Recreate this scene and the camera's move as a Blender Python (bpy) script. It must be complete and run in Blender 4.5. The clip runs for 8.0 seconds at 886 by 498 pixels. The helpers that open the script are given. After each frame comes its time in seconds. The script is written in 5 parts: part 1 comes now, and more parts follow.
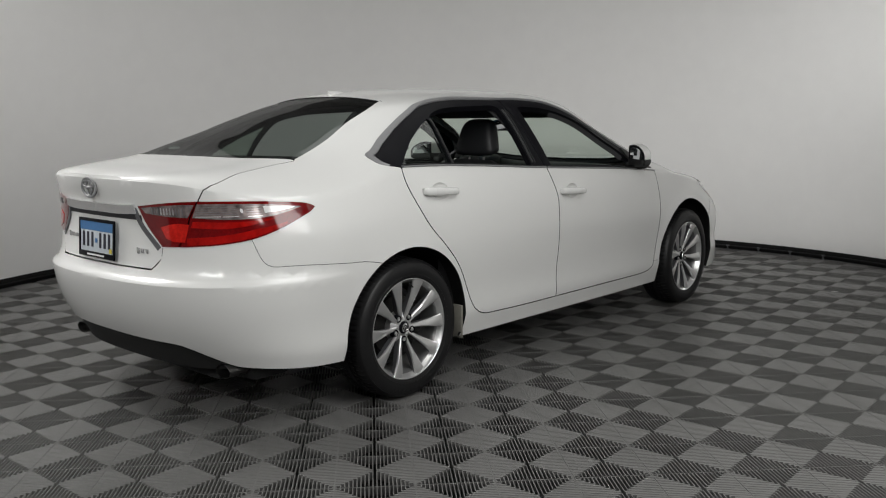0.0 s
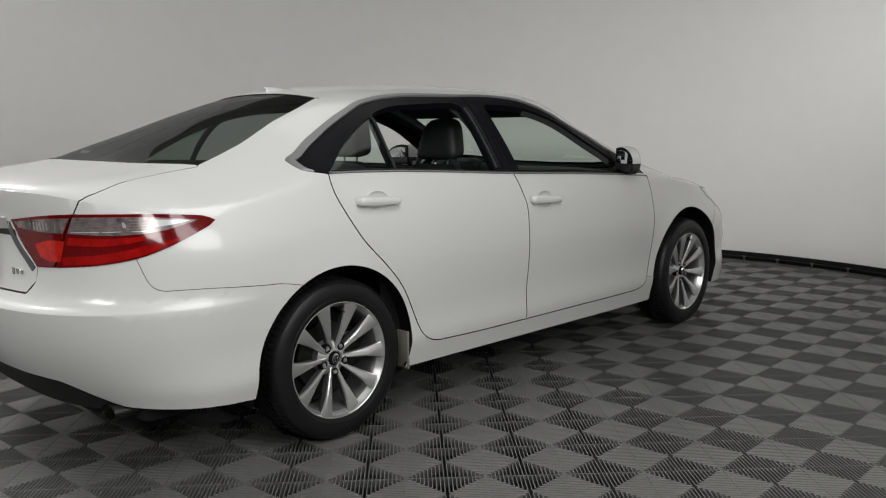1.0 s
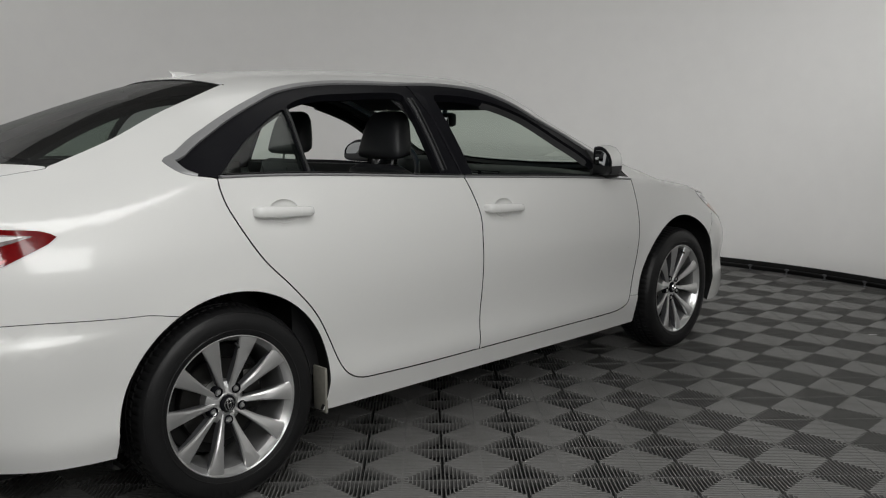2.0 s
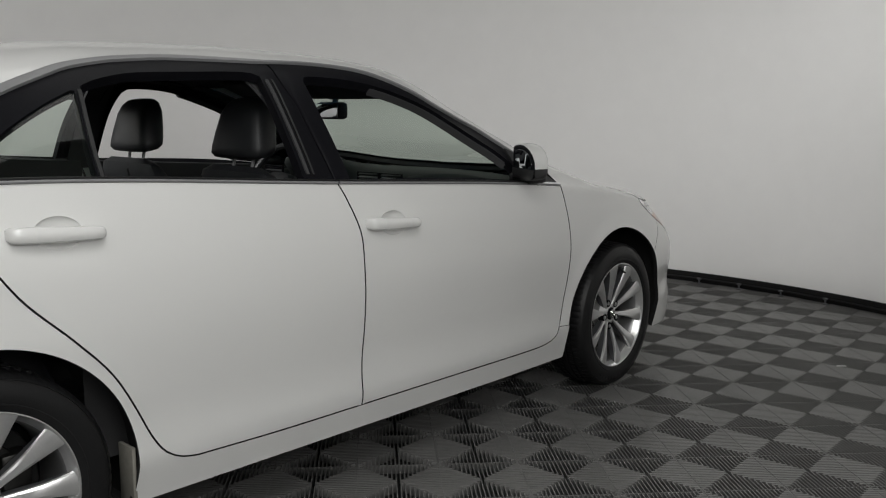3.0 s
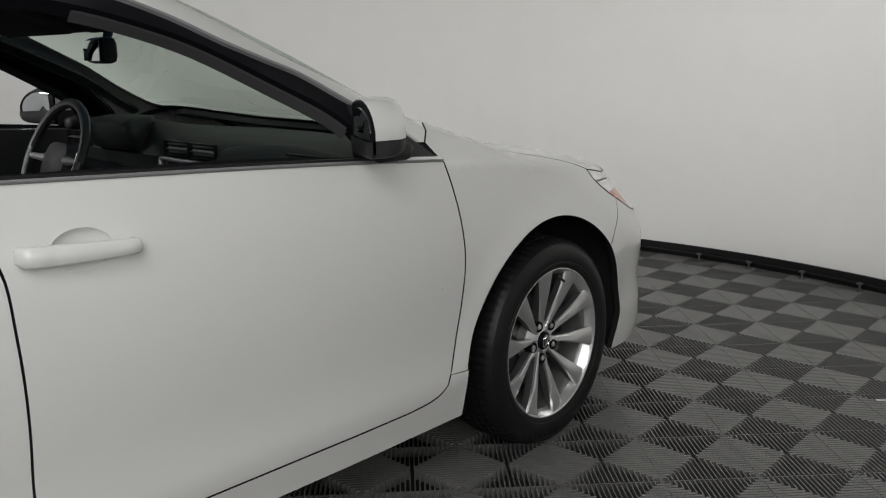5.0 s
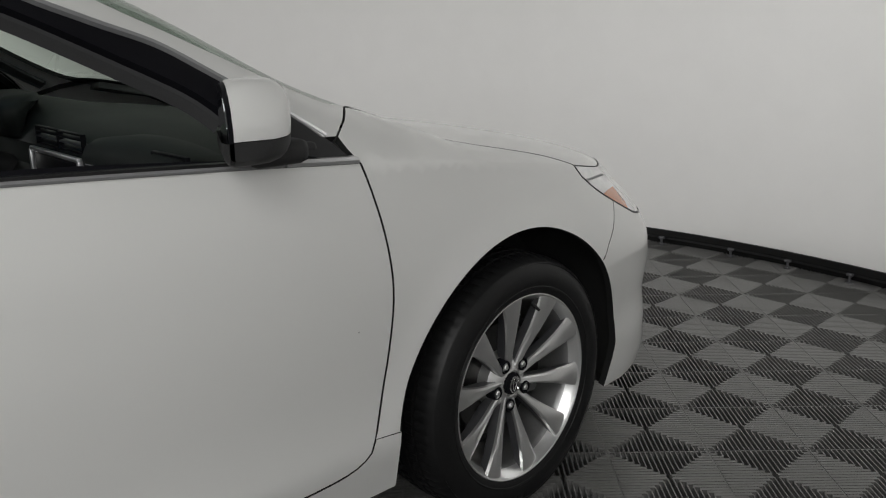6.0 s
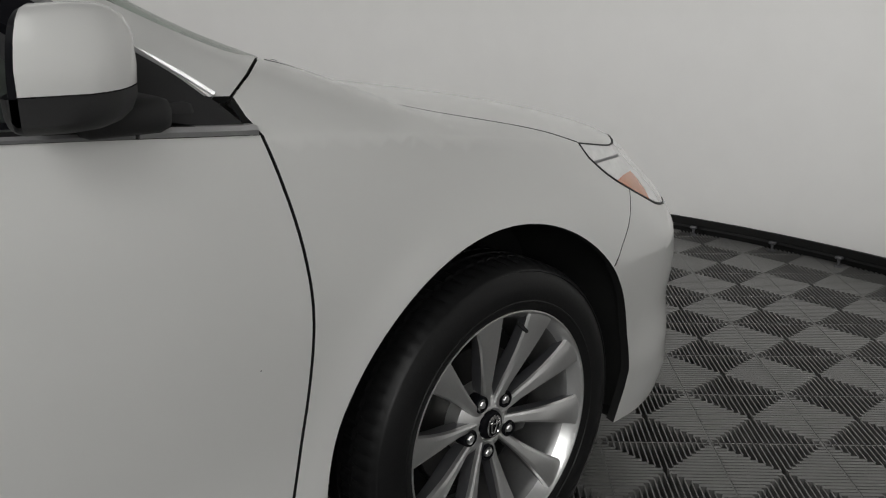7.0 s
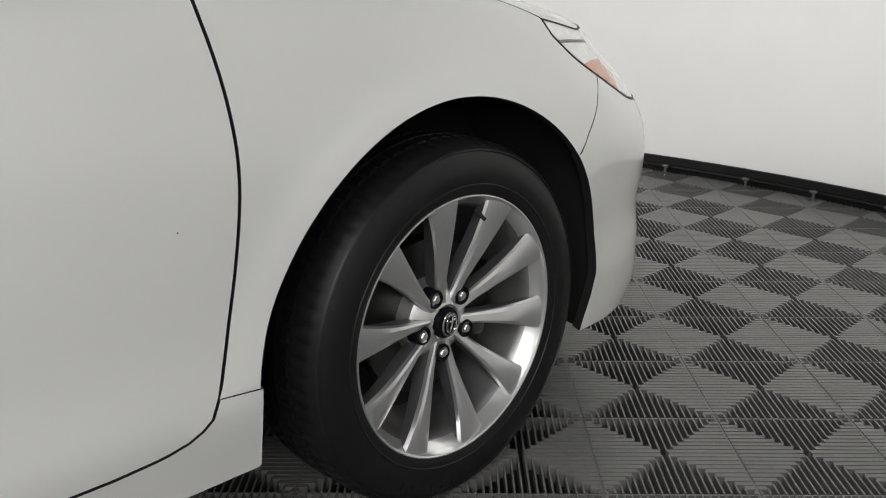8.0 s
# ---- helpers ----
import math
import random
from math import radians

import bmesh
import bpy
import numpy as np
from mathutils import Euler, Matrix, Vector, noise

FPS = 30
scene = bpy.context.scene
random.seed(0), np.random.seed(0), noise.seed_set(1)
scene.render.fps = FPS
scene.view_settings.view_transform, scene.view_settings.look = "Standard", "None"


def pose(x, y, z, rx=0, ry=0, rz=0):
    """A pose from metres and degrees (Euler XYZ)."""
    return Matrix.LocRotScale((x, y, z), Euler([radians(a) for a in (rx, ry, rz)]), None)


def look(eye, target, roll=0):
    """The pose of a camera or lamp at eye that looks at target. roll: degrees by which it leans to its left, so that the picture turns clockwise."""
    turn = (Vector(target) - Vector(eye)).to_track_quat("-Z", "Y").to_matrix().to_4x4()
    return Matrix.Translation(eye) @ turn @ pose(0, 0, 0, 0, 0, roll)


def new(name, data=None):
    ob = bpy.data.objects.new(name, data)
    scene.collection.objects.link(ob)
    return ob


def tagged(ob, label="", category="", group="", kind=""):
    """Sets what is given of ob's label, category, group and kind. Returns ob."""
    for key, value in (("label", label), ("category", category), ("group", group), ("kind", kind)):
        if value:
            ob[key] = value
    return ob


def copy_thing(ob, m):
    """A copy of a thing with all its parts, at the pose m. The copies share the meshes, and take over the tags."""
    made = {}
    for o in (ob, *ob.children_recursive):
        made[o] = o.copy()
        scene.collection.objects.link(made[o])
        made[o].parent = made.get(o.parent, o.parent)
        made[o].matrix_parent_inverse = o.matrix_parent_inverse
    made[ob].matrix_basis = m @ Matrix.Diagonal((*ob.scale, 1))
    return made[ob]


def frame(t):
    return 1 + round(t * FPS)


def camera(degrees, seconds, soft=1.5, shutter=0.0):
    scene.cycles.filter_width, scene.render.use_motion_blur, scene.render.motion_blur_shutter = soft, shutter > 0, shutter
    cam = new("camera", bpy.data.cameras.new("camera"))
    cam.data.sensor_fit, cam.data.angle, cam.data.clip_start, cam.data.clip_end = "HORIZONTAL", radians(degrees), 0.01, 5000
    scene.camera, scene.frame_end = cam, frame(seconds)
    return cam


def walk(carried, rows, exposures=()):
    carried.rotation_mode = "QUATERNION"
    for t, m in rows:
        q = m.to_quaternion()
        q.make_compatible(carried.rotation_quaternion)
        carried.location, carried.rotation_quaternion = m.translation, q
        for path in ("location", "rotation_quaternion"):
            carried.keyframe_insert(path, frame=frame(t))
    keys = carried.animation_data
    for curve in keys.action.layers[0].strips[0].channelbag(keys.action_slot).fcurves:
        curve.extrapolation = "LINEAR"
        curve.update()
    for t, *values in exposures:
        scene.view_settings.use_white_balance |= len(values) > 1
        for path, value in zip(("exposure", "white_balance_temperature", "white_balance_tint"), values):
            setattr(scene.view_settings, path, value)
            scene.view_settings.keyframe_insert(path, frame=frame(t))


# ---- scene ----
from mathutils import geometry

cam = camera(53.3, 8.0, soft=1.15)
PATH = [
    (0, (3.716, -2.896, 1.319), (2.388, -1.43, 1.022), -0.6),
    (0.5, (3.702, -2.552, 1.297), (2.331, -1.125, 1.004), -0.8),
    (1, (3.631, -2.19, 1.292), (2.241, -0.781, 1.004), -0.8),
    (2.5, (3.189, -1.094, 1.299), (1.771, 0.282, 0.986), -0.1),
    (3, (2.954, -0.704, 1.26), (1.625, 0.758, 0.95), 0.3),
    (3.5, (2.745, -0.398, 1.249), (1.425, 1.069, 0.925), -0.2),
    (4, (2.613, -0.08, 1.26), (1.339, 1.42, 0.905), -0.5),
    (4.5, (2.548, 0.288, 1.246), (1.231, 1.74, 0.85), -0.9),
    (6, (2.231, 1.249, 1.238), (0.819, 2.568, 0.721), -0.8),
    (6.5, (2.064, 1.512, 1.2), (0.615, 2.78, 0.661), -0.6),
    (7, (1.954, 1.693, 1.148), (0.505, 2.95, 0.583), -0.3),
    (7.5, (1.913, 1.776, 1.035), (0.49, 3.045, 0.440), 0.0),
    (8, (1.913, 1.782, 0.949), (0.516, 3.072, 0.33), 0.0),
]
walk(cam, [(t, look(eye, target, roll)) for t, eye, target, roll in PATH],
     exposures=[(0.0, 0.02), (1.0, 0.0), (2.5, -0.05), (3.5, 0.06), (4.5, 0.22), (6.0, 0.18), (6.5, 0.18), (7.0, 0.14), (7.5, 0.40), (8.0, 0.76)])

# ---- world and light: a round photo booth, lit by added panels out of view ----
BOOTH_X, BOOTH_Y, BOOTH_R, BOOTH_H = 0.15, 1.40, 3.95, 3.10
world = bpy.data.worlds.new("world")
scene.world = world
world.use_nodes = True
world.node_tree.nodes["Background"].inputs[0].default_value = (0.9, 0.92, 1.0, 1)
world.node_tree.nodes["Background"].inputs[1].default_value = 0.05


# unseen light panels, added to light the booth: (place, aim, width, depth, watts, spread of the beam in degrees)
FILL_LAMPS = [((0.15, 1.5, 3.04), (0.15, 1.5001, 0.0), 2.0, 1.6, 6.0, 180),
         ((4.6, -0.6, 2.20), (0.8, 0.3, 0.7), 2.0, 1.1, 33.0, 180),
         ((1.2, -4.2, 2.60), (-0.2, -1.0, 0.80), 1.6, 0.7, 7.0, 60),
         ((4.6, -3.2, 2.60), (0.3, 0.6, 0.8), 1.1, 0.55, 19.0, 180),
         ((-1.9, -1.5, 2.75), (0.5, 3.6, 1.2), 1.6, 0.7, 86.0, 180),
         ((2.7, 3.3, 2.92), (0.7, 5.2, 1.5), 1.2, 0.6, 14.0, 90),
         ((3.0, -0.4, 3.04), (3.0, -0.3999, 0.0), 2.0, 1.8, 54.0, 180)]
for eye, target, lw, ld, watts, spread in FILL_LAMPS:
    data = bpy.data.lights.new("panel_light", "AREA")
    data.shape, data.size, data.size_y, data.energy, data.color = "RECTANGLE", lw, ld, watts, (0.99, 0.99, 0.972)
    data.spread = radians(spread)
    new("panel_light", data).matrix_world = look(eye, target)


# ---- materials ----
def material(name, colour, rough=0.5, metal=0.0, coat=0.0, coat_rough=0.03, spec=0.5, vary=0.06, grain=60.0, stain=4.0, bump=0.0, rough_vary=0.08, island=0.0, flake=0.0):
    """A surface with its colour varied at two scales, and fine relief."""
    mat = bpy.data.materials.new(name)
    mat.use_nodes = True
    nt = mat.node_tree
    n, link = nt.nodes, nt.links.new
    b = n["Principled BSDF"]
    b.inputs["Roughness"].default_value, b.inputs["Metallic"].default_value = rough, metal
    b.inputs["Coat Weight"].default_value, b.inputs["Coat Roughness"].default_value = coat, coat_rough
    b.inputs["Specular IOR Level"].default_value = spec
    co = n.new("ShaderNodeTexCoord")
    fine, wide = n.new("ShaderNodeTexNoise"), n.new("ShaderNodeTexNoise")
    for tex, scale in ((fine, grain), (wide, stain)):
        tex.inputs["Scale"].default_value, tex.inputs["Detail"].default_value = scale, 4.0
        link(co.outputs["Object"], tex.inputs["Vector"])
    mix = n.new("ShaderNodeMath")
    mix.operation = "ADD"
    link(fine.outputs["Fac"], mix.inputs[0]), link(wide.outputs["Fac"], mix.inputs[1])
    ramp = n.new("ShaderNodeMapRange")
    ramp.inputs["From Min"].default_value, ramp.inputs["From Max"].default_value = 0.6, 1.4
    ramp.inputs["To Min"].default_value, ramp.inputs["To Max"].default_value = 1 - vary, 1 + vary
    link(mix.outputs[0], ramp.inputs["Value"])
    tone = ramp.outputs["Result"]
    if island:
        info = n.new("ShaderNodeObjectInfo")
        r2 = n.new("ShaderNodeMapRange")
        r2.inputs["To Min"].default_value, r2.inputs["To Max"].default_value = 1 - island, 1 + island
        link(info.outputs["Random"], r2.inputs["Value"])
        mul = n.new("ShaderNodeMath")
        mul.operation = "MULTIPLY"
        link(tone, mul.inputs[0]), link(r2.outputs["Result"], mul.inputs[1])
        tone = mul.outputs[0]
    scale = n.new("ShaderNodeVectorMath")
    scale.operation = "SCALE"
    scale.inputs[0].default_value = colour
    link(tone, scale.inputs["Scale"])
    link(scale.outputs["Vector"], b.inputs["Base Color"])
    rr = n.new("ShaderNodeMapRange")
    rr.inputs["To Min"].default_value, rr.inputs["To Max"].default_value = max(rough - rough_vary, 0.0), min(rough + rough_vary, 1.0)
    link(wide.outputs["Fac"], rr.inputs["Value"]), link(rr.outputs["Result"], b.inputs["Roughness"])
    if bump:
        bp = n.new("ShaderNodeBump")
        bp.inputs["Strength"].default_value, bp.inputs["Distance"].default_value = 0.6, bump
        link(fine.outputs["Fac"], bp.inputs["Height"]), link(bp.outputs["Normal"], b.inputs["Normal"])
    return mat


def glass(name, colour, gloss=0.85):
    """Thin glass: tinted, clear to look through, with a gloss that grows towards a grazing view."""
    mat = bpy.data.materials.new(name)
    mat.use_nodes = True
    nt = mat.node_tree
    nt.nodes.remove(nt.nodes["Principled BSDF"])
    tr, gl, lw, pw, mx = (nt.nodes.new("ShaderNode" + k) for k in ("BsdfTransparent", "BsdfGlossy", "LayerWeight", "Math", "MixShader"))
    tr.inputs["Color"].default_value = (*colour, 1)
    gl.inputs["Roughness"].default_value, lw.inputs["Blend"].default_value = 0.015, 0.5
    pw.operation, pw.inputs[1].default_value = "POWER", 3.2
    sc = nt.nodes.new("ShaderNodeMapRange")
    sc.inputs["To Min"].default_value, sc.inputs["To Max"].default_value = 0.045, gloss
    nt.links.new(lw.outputs["Facing"], pw.inputs[0]), nt.links.new(pw.outputs[0], sc.inputs["Value"])
    nt.links.new(sc.outputs["Result"], mx.inputs[0]), nt.links.new(tr.outputs[0], mx.inputs[1]), nt.links.new(gl.outputs[0], mx.inputs[2])
    nt.links.new(mx.outputs[0], nt.nodes["Material Output"].inputs["Surface"])
    return mat


PAINT = material("pearl_white_paint", (0.76, 0.76, 0.745), rough=0.38, coat=0.9, coat_rough=0.09, vary=0.012, grain=900.0, stain=2.0, rough_vary=0.03)
SATIN = material("satin_trim", (0.27, 0.27, 0.275), rough=0.42, metal=0.3, vary=0.05)
BRUSHED = material("brushed_silver", (0.72, 0.72, 0.73), rough=0.30, metal=0.8, vary=0.05)
CHROME = material("chrome", (0.82, 0.82, 0.83), rough=0.08, metal=1.0, vary=0.03, rough_vary=0.04)
ALLOY = material("machined_alloy", (0.74, 0.74, 0.737), rough=0.30, metal=0.82, vary=0.05, grain=220.0, rough_vary=0.06)
ALLOY_SHADED = material("alloy_shaded", (0.36, 0.36, 0.36), rough=0.38, metal=0.75, vary=0.08, grain=160.0, rough_vary=0.06)
ALLOY_DARK = material("alloy_grey_dark", (0.16, 0.16, 0.17), rough=0.35, metal=0.6, vary=0.06)
BLACK = material("black_gloss_trim", (0.008, 0.008, 0.010), rough=0.40, vary=0.1, spec=0.06)
DASH = material("dash_skin", (0.016, 0.019, 0.018), rough=0.55, spec=0.3, vary=0.12, grain=420.0, bump=0.0003)
SURROUND = material("grey_unseen_wall", (0.30, 0.30, 0.30), rough=0.8, vary=0.06)
PLASTIC = material("black_textured_plastic", (0.02, 0.02, 0.021), rough=0.62, vary=0.12, grain=400.0, bump=0.0004)
RUBBER = material("tyre_rubber", (0.010, 0.010, 0.0105), rough=0.42, spec=0.32, vary=0.16, grain=160.0, bump=0.0005, stain=7.0)
LEATHER = material("black_leather", (0.018, 0.019, 0.021), rough=0.46, vary=0.14, grain=260.0, bump=0.0006)
FABRIC = material("dark_headliner", (0.05, 0.05, 0.052), rough=0.9, vary=0.1, grain=300.0, bump=0.0005)
STEEL = material("brake_steel", (0.055, 0.054, 0.052), rough=0.4, metal=0.9, vary=0.12)
VOID = material("underbody_gap_black", (0.008, 0.008, 0.008), rough=0.85, vary=0.2)
RED = material("red_lens", (0.34, 0.005, 0.004), rough=0.12, spec=0.3, vary=0.35, grain=55.0, stain=14.0, coat=0.8)
RED_GLOW = material("light_red_lens", (0.58, 0.016, 0.010), rough=0.15, spec=0.3, vary=0.40, grain=70.0, stain=20.0, coat=0.8)
RED_DARK = material("deep_red_lens", (0.15, 0.003, 0.004), rough=0.10, spec=0.3, vary=0.35, grain=90.0, stain=9.0, coat=0.8)
CLEAR_LENS = material("clear_ribbed_lens", (0.30, 0.25, 0.245), rough=0.2, metal=0.5, vary=0.75, grain=45.0, stain=22.0, coat=0.6)
LAMP_SILVER = material("lamp_reflector", (0.80, 0.80, 0.80), rough=0.22, metal=0.25, vary=0.12, coat=1.0)
AMBER = material("amber_reflector", (0.62, 0.20, 0.06), rough=0.2, vary=0.12, grain=260.0, coat=1.0)
WALL = material("painted_booth_wall", (0.78, 0.772, 0.762), rough=0.66, vary=0.022, grain=7.0, stain=0.8, bump=0.0006)
SKIRT = material("black_wall_skirt", (0.009, 0.009, 0.009), rough=0.55, spec=0.2, vary=0.25, grain=20.0)
TILE = material("grey_polypropylene", (0.152, 0.150, 0.146), rough=0.36, vary=0.16, grain=50.0, stain=2.5, island=0.05, rough_vary=0.1)
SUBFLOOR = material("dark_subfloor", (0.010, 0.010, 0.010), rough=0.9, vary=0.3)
UNDERSEAL = material("dull_sill_paint", (0.24, 0.23, 0.20), rough=0.7, vary=0.15)
CEILING = material("ceiling_paint", (0.22, 0.22, 0.22), rough=0.8, vary=0.03)
TINT = glass("tinted_glass", (0.78, 0.88, 0.80))
BLUE_TINT = glass("blue_shade_glass", (0.12, 0.36, 0.66))
DARK_TINT = glass("dark_tinted_glass", (0.27, 0.31, 0.29), 0.45)
SILVER_GLASS = material("mirror_glass", (0.75, 0.78, 0.80), rough=0.02, metal=1.0, vary=0.01, rough_vary=0.01)
PLATE_WHITE = material("plate_white", (0.62, 0.66, 0.70), rough=0.4, vary=0.05)
PLATE_BLUE = material("plate_blue", (0.05, 0.16, 0.36), rough=0.4, vary=0.15)
INK = material("dark_ink", (0.015, 0.015, 0.03), rough=0.5, vary=0.05)
PAPER = material("paper_white", (0.75, 0.75, 0.74), rough=0.8, vary=0.05)


# ---- mesh helpers ----
def part(name, bm, mat, parent=None, label="", smooth=35.0):
    """Link a bmesh as one mesh object under a thing or a part."""
    bmesh.ops.recalc_face_normals(bm, faces=bm.faces)
    return link_mesh(bm, name, mat, parent, label, smooth)


def link_mesh(bm, name, mat, parent=None, label="", smooth=35.0):
    me = bpy.data.meshes.new(name)
    bm.to_mesh(me)
    bm.free()
    for m in (mat if isinstance(mat, (list, tuple)) else [mat]):
        me.materials.append(m)
    if smooth:
        me.polygons.foreach_set("use_smooth", [True] * len(me.polygons))
        me.set_sharp_from_angle(angle=radians(smooth))
    ob = new(name, me)
    ob.parent = parent
    return tagged(ob, label)


def thing(name, label, category, at=(0, 0, 0), kind="", group=""):
    ob = new(name)
    ob.location = at
    ob.empty_display_size = 0.1
    return tagged(ob, label, category, group, kind)


def box(bm, size, centre=(0, 0, 0), bevel=0.0, m=None, seg=2):
    made = bmesh.ops.create_cube(bm, size=1.0)["verts"]
    bmesh.ops.scale(bm, vec=size, verts=made)
    if bevel:
        edges = list({e for v in made for e in v.link_edges})
        made = bmesh.ops.bevel(bm, geom=edges, offset=bevel, segments=seg, affect="EDGES", profile=0.5)["verts"]
        made = list({v for f in {f for v in made for f in v.link_faces} for v in f.verts})
    bmesh.ops.transform(bm, matrix=Matrix.Translation(centre) @ (m or Matrix()), verts=made)
    return made


def lathe(bm, profile, seg=48, axis="x", m=None):
    """Turn (radius, along) pairs about an axis."""
    rings = []
    for k in range(seg):
        a = 2 * math.pi * k / seg
        ring = []
        for r, h in profile:
            p = (h, r * math.cos(a), r * math.sin(a)) if axis == "x" else (r * math.cos(a), r * math.sin(a), h) if axis == "z" else (r * math.sin(a), h, r * math.cos(a))
            ring.append(bm.verts.new(m @ Vector(p) if m else p))
        rings.append(ring)
    for k in range(seg):
        p, q = rings[k], rings[(k + 1) % seg]
        for i in range(len(profile) - 1):
            bm.faces.new((p[i], q[i], q[i + 1], p[i + 1]))
    return rings


def tube(bm, points, radius, seg=10, caps=True):
    """A round bar along points; radius is a number or one a point."""
    pts = [Vector(p) for p in points]
    rings, side = [], None
    for k, p in enumerate(pts):
        d = (pts[min(k + 1, len(pts) - 1)] - pts[max(k - 1, 0)]).normalized()
        if side is None:
            side = d.orthogonal().normalized()
        side = (side - d * side.dot(d)).normalized()
        up = d.cross(side)
        r = radius[k] if isinstance(radius, (list, tuple)) else radius
        rings.append([bm.verts.new(p + (side * math.cos(2 * math.pi * i / seg) + up * math.sin(2 * math.pi * i / seg)) * r) for i in range(seg)])
    for p, q in zip(rings, rings[1:]):
        for i in range(seg):
            bm.faces.new((p[i], p[(i + 1) % seg], q[(i + 1) % seg], q[i]))
    if caps:
        bm.faces.new(rings[0][::-1]), bm.faces.new(rings[-1])
    return rings


# ---- the car's outer form: a lower skin W(s, z) and an upper skin U(y, t) ----
def pchip(xs, ys):
    """A smooth curve through a few stations, with no overshoot."""
    xs, ys = np.array(xs, float), np.array(ys, float)
    h, d = np.diff(xs), np.diff(ys) / np.diff(xs)
    m = np.zeros(len(xs))
    m[0], m[-1] = d[0], d[-1]
    for k in range(1, len(xs) - 1):
        if d[k - 1] * d[k] > 0:
            w1, w2 = 2 * h[k] + h[k - 1], h[k] + 2 * h[k - 1]
            m[k] = (w1 + w2) / (w1 / d[k - 1] + w2 / d[k])

    def f(x):
        x = np.clip(np.asarray(x, float), xs[0], xs[-1])
        k = np.clip(np.searchsorted(xs, x, side="right") - 1, 0, len(xs) - 2)
        t = (x - xs[k]) / h[k]
        return ((1 + 2 * t) * (1 - t) ** 2 * ys[k] + t * (1 - t) ** 2 * h[k] * m[k]
                + t * t * (3 - 2 * t) * ys[k + 1] + t * t * (t - 1) * h[k] * m[k + 1])
    return f


Y_REAR, Y_FRONT, N_REAR, N_FRONT, L_REAR, L_FRONT = -0.30, 2.75, 2.7, 3.3, 1.25, 1.30
half_width = pchip([0.18, 0.24, 0.30, 0.345, 0.40, 0.46, 0.55, 0.72, 0.84, 0.95, 1.03, 1.10], [0.850, 0.864, 0.880, 0.8885, 0.8860, 0.8875, 0.8965, 0.908, 0.905, 0.890, 0.872, 0.852])
taper = pchip([-1.2, -0.4, 0.5, 1.9, 2.4, 2.8, 3.8], [0.985, 0.992, 1.0, 1.0, 0.99, 0.985, 0.98])
tail_end = pchip([0.20, 0.30, 0.38, 0.50, 0.60, 0.648, 0.672, 0.74, 0.85, 0.95, 1.03, 1.07, 1.10], [-0.93, -0.965, -1.02, -1.082, -1.104, -1.108, -1.078, -1.050, -1.04, -1.05, -1.075, -1.085, -1.07])
nose_end = pchip([0.18, 0.25, 0.31, 0.42, 0.50, 0.58, 0.68, 0.78, 0.88, 1.0], [3.68, 3.718, 3.703, 3.708, 3.728, 3.71, 3.64, 3.53, 3.42, 3.35])
shoulder = pchip([-1.10, -1.0, -0.85, -0.65, -0.45, -0.25, -0.10, 0.0, 1.1, 2.33, 2.7, 3.1, 3.4, 3.64], [1.075, 1.06, 1.02, 0.99, 0.995, 1.03, 1.07, 1.088, 1.032, 0.953, 0.905, 0.84, 0.77, 0.69])
ridge = pchip([-1.1, -1.03, -0.85, -0.6, -0.35, 0, 0.3, 0.6, 1, 1.4, 1.65, 2, 2.35, 2.62, 2.7, 3, 3.3, 3.5, 3.64], [1.081, 1.103, 1.127, 1.157, 1.244, 1.363, 1.441, 1.473, 1.484, 1.471, 1.44, 1.315, 1.11, 0.9986, 0.9625, 0.9211, 0.8729, 0.8012, 0.73])
lean = pchip([-1.1, -0.7, -0.3, 0, 0.3, 0.7, 1.2, 1.5, 1.8, 2, 2.2, 2.4, 2.55, 2.7, 3, 3.75], [0.02994, 0.09989, 0.1968, 0.2571, 0.2469, 0.2704, 0.2783, 0.254, 0.3014, 0.3306, 0.2567, 0.1618, 0.09279, 0.05221, 0.03635, 0.04446])
hug = pchip([-1.1, -0.6, -0.2, 0.2, 0.7, 1.4, 1.8, 2, 2.2, 2.4, 2.55, 2.8, 3.2, 3.75], [1.207, 1.478, 1.188, 1.481, 1.482, 2.489, 3.173, 3.096, 2.632, 1.934, 1.513, 1.09, 1.12, 0.8186])
pinch = pchip([2.2, 2.6, 3.1, 3.4, 3.8], [0.0, 0.03, 0.09, 0.13, 0.15])


def ease(u):
    u = np.clip(u, 0, 1)
    return u * u * (3 - 2 * u)


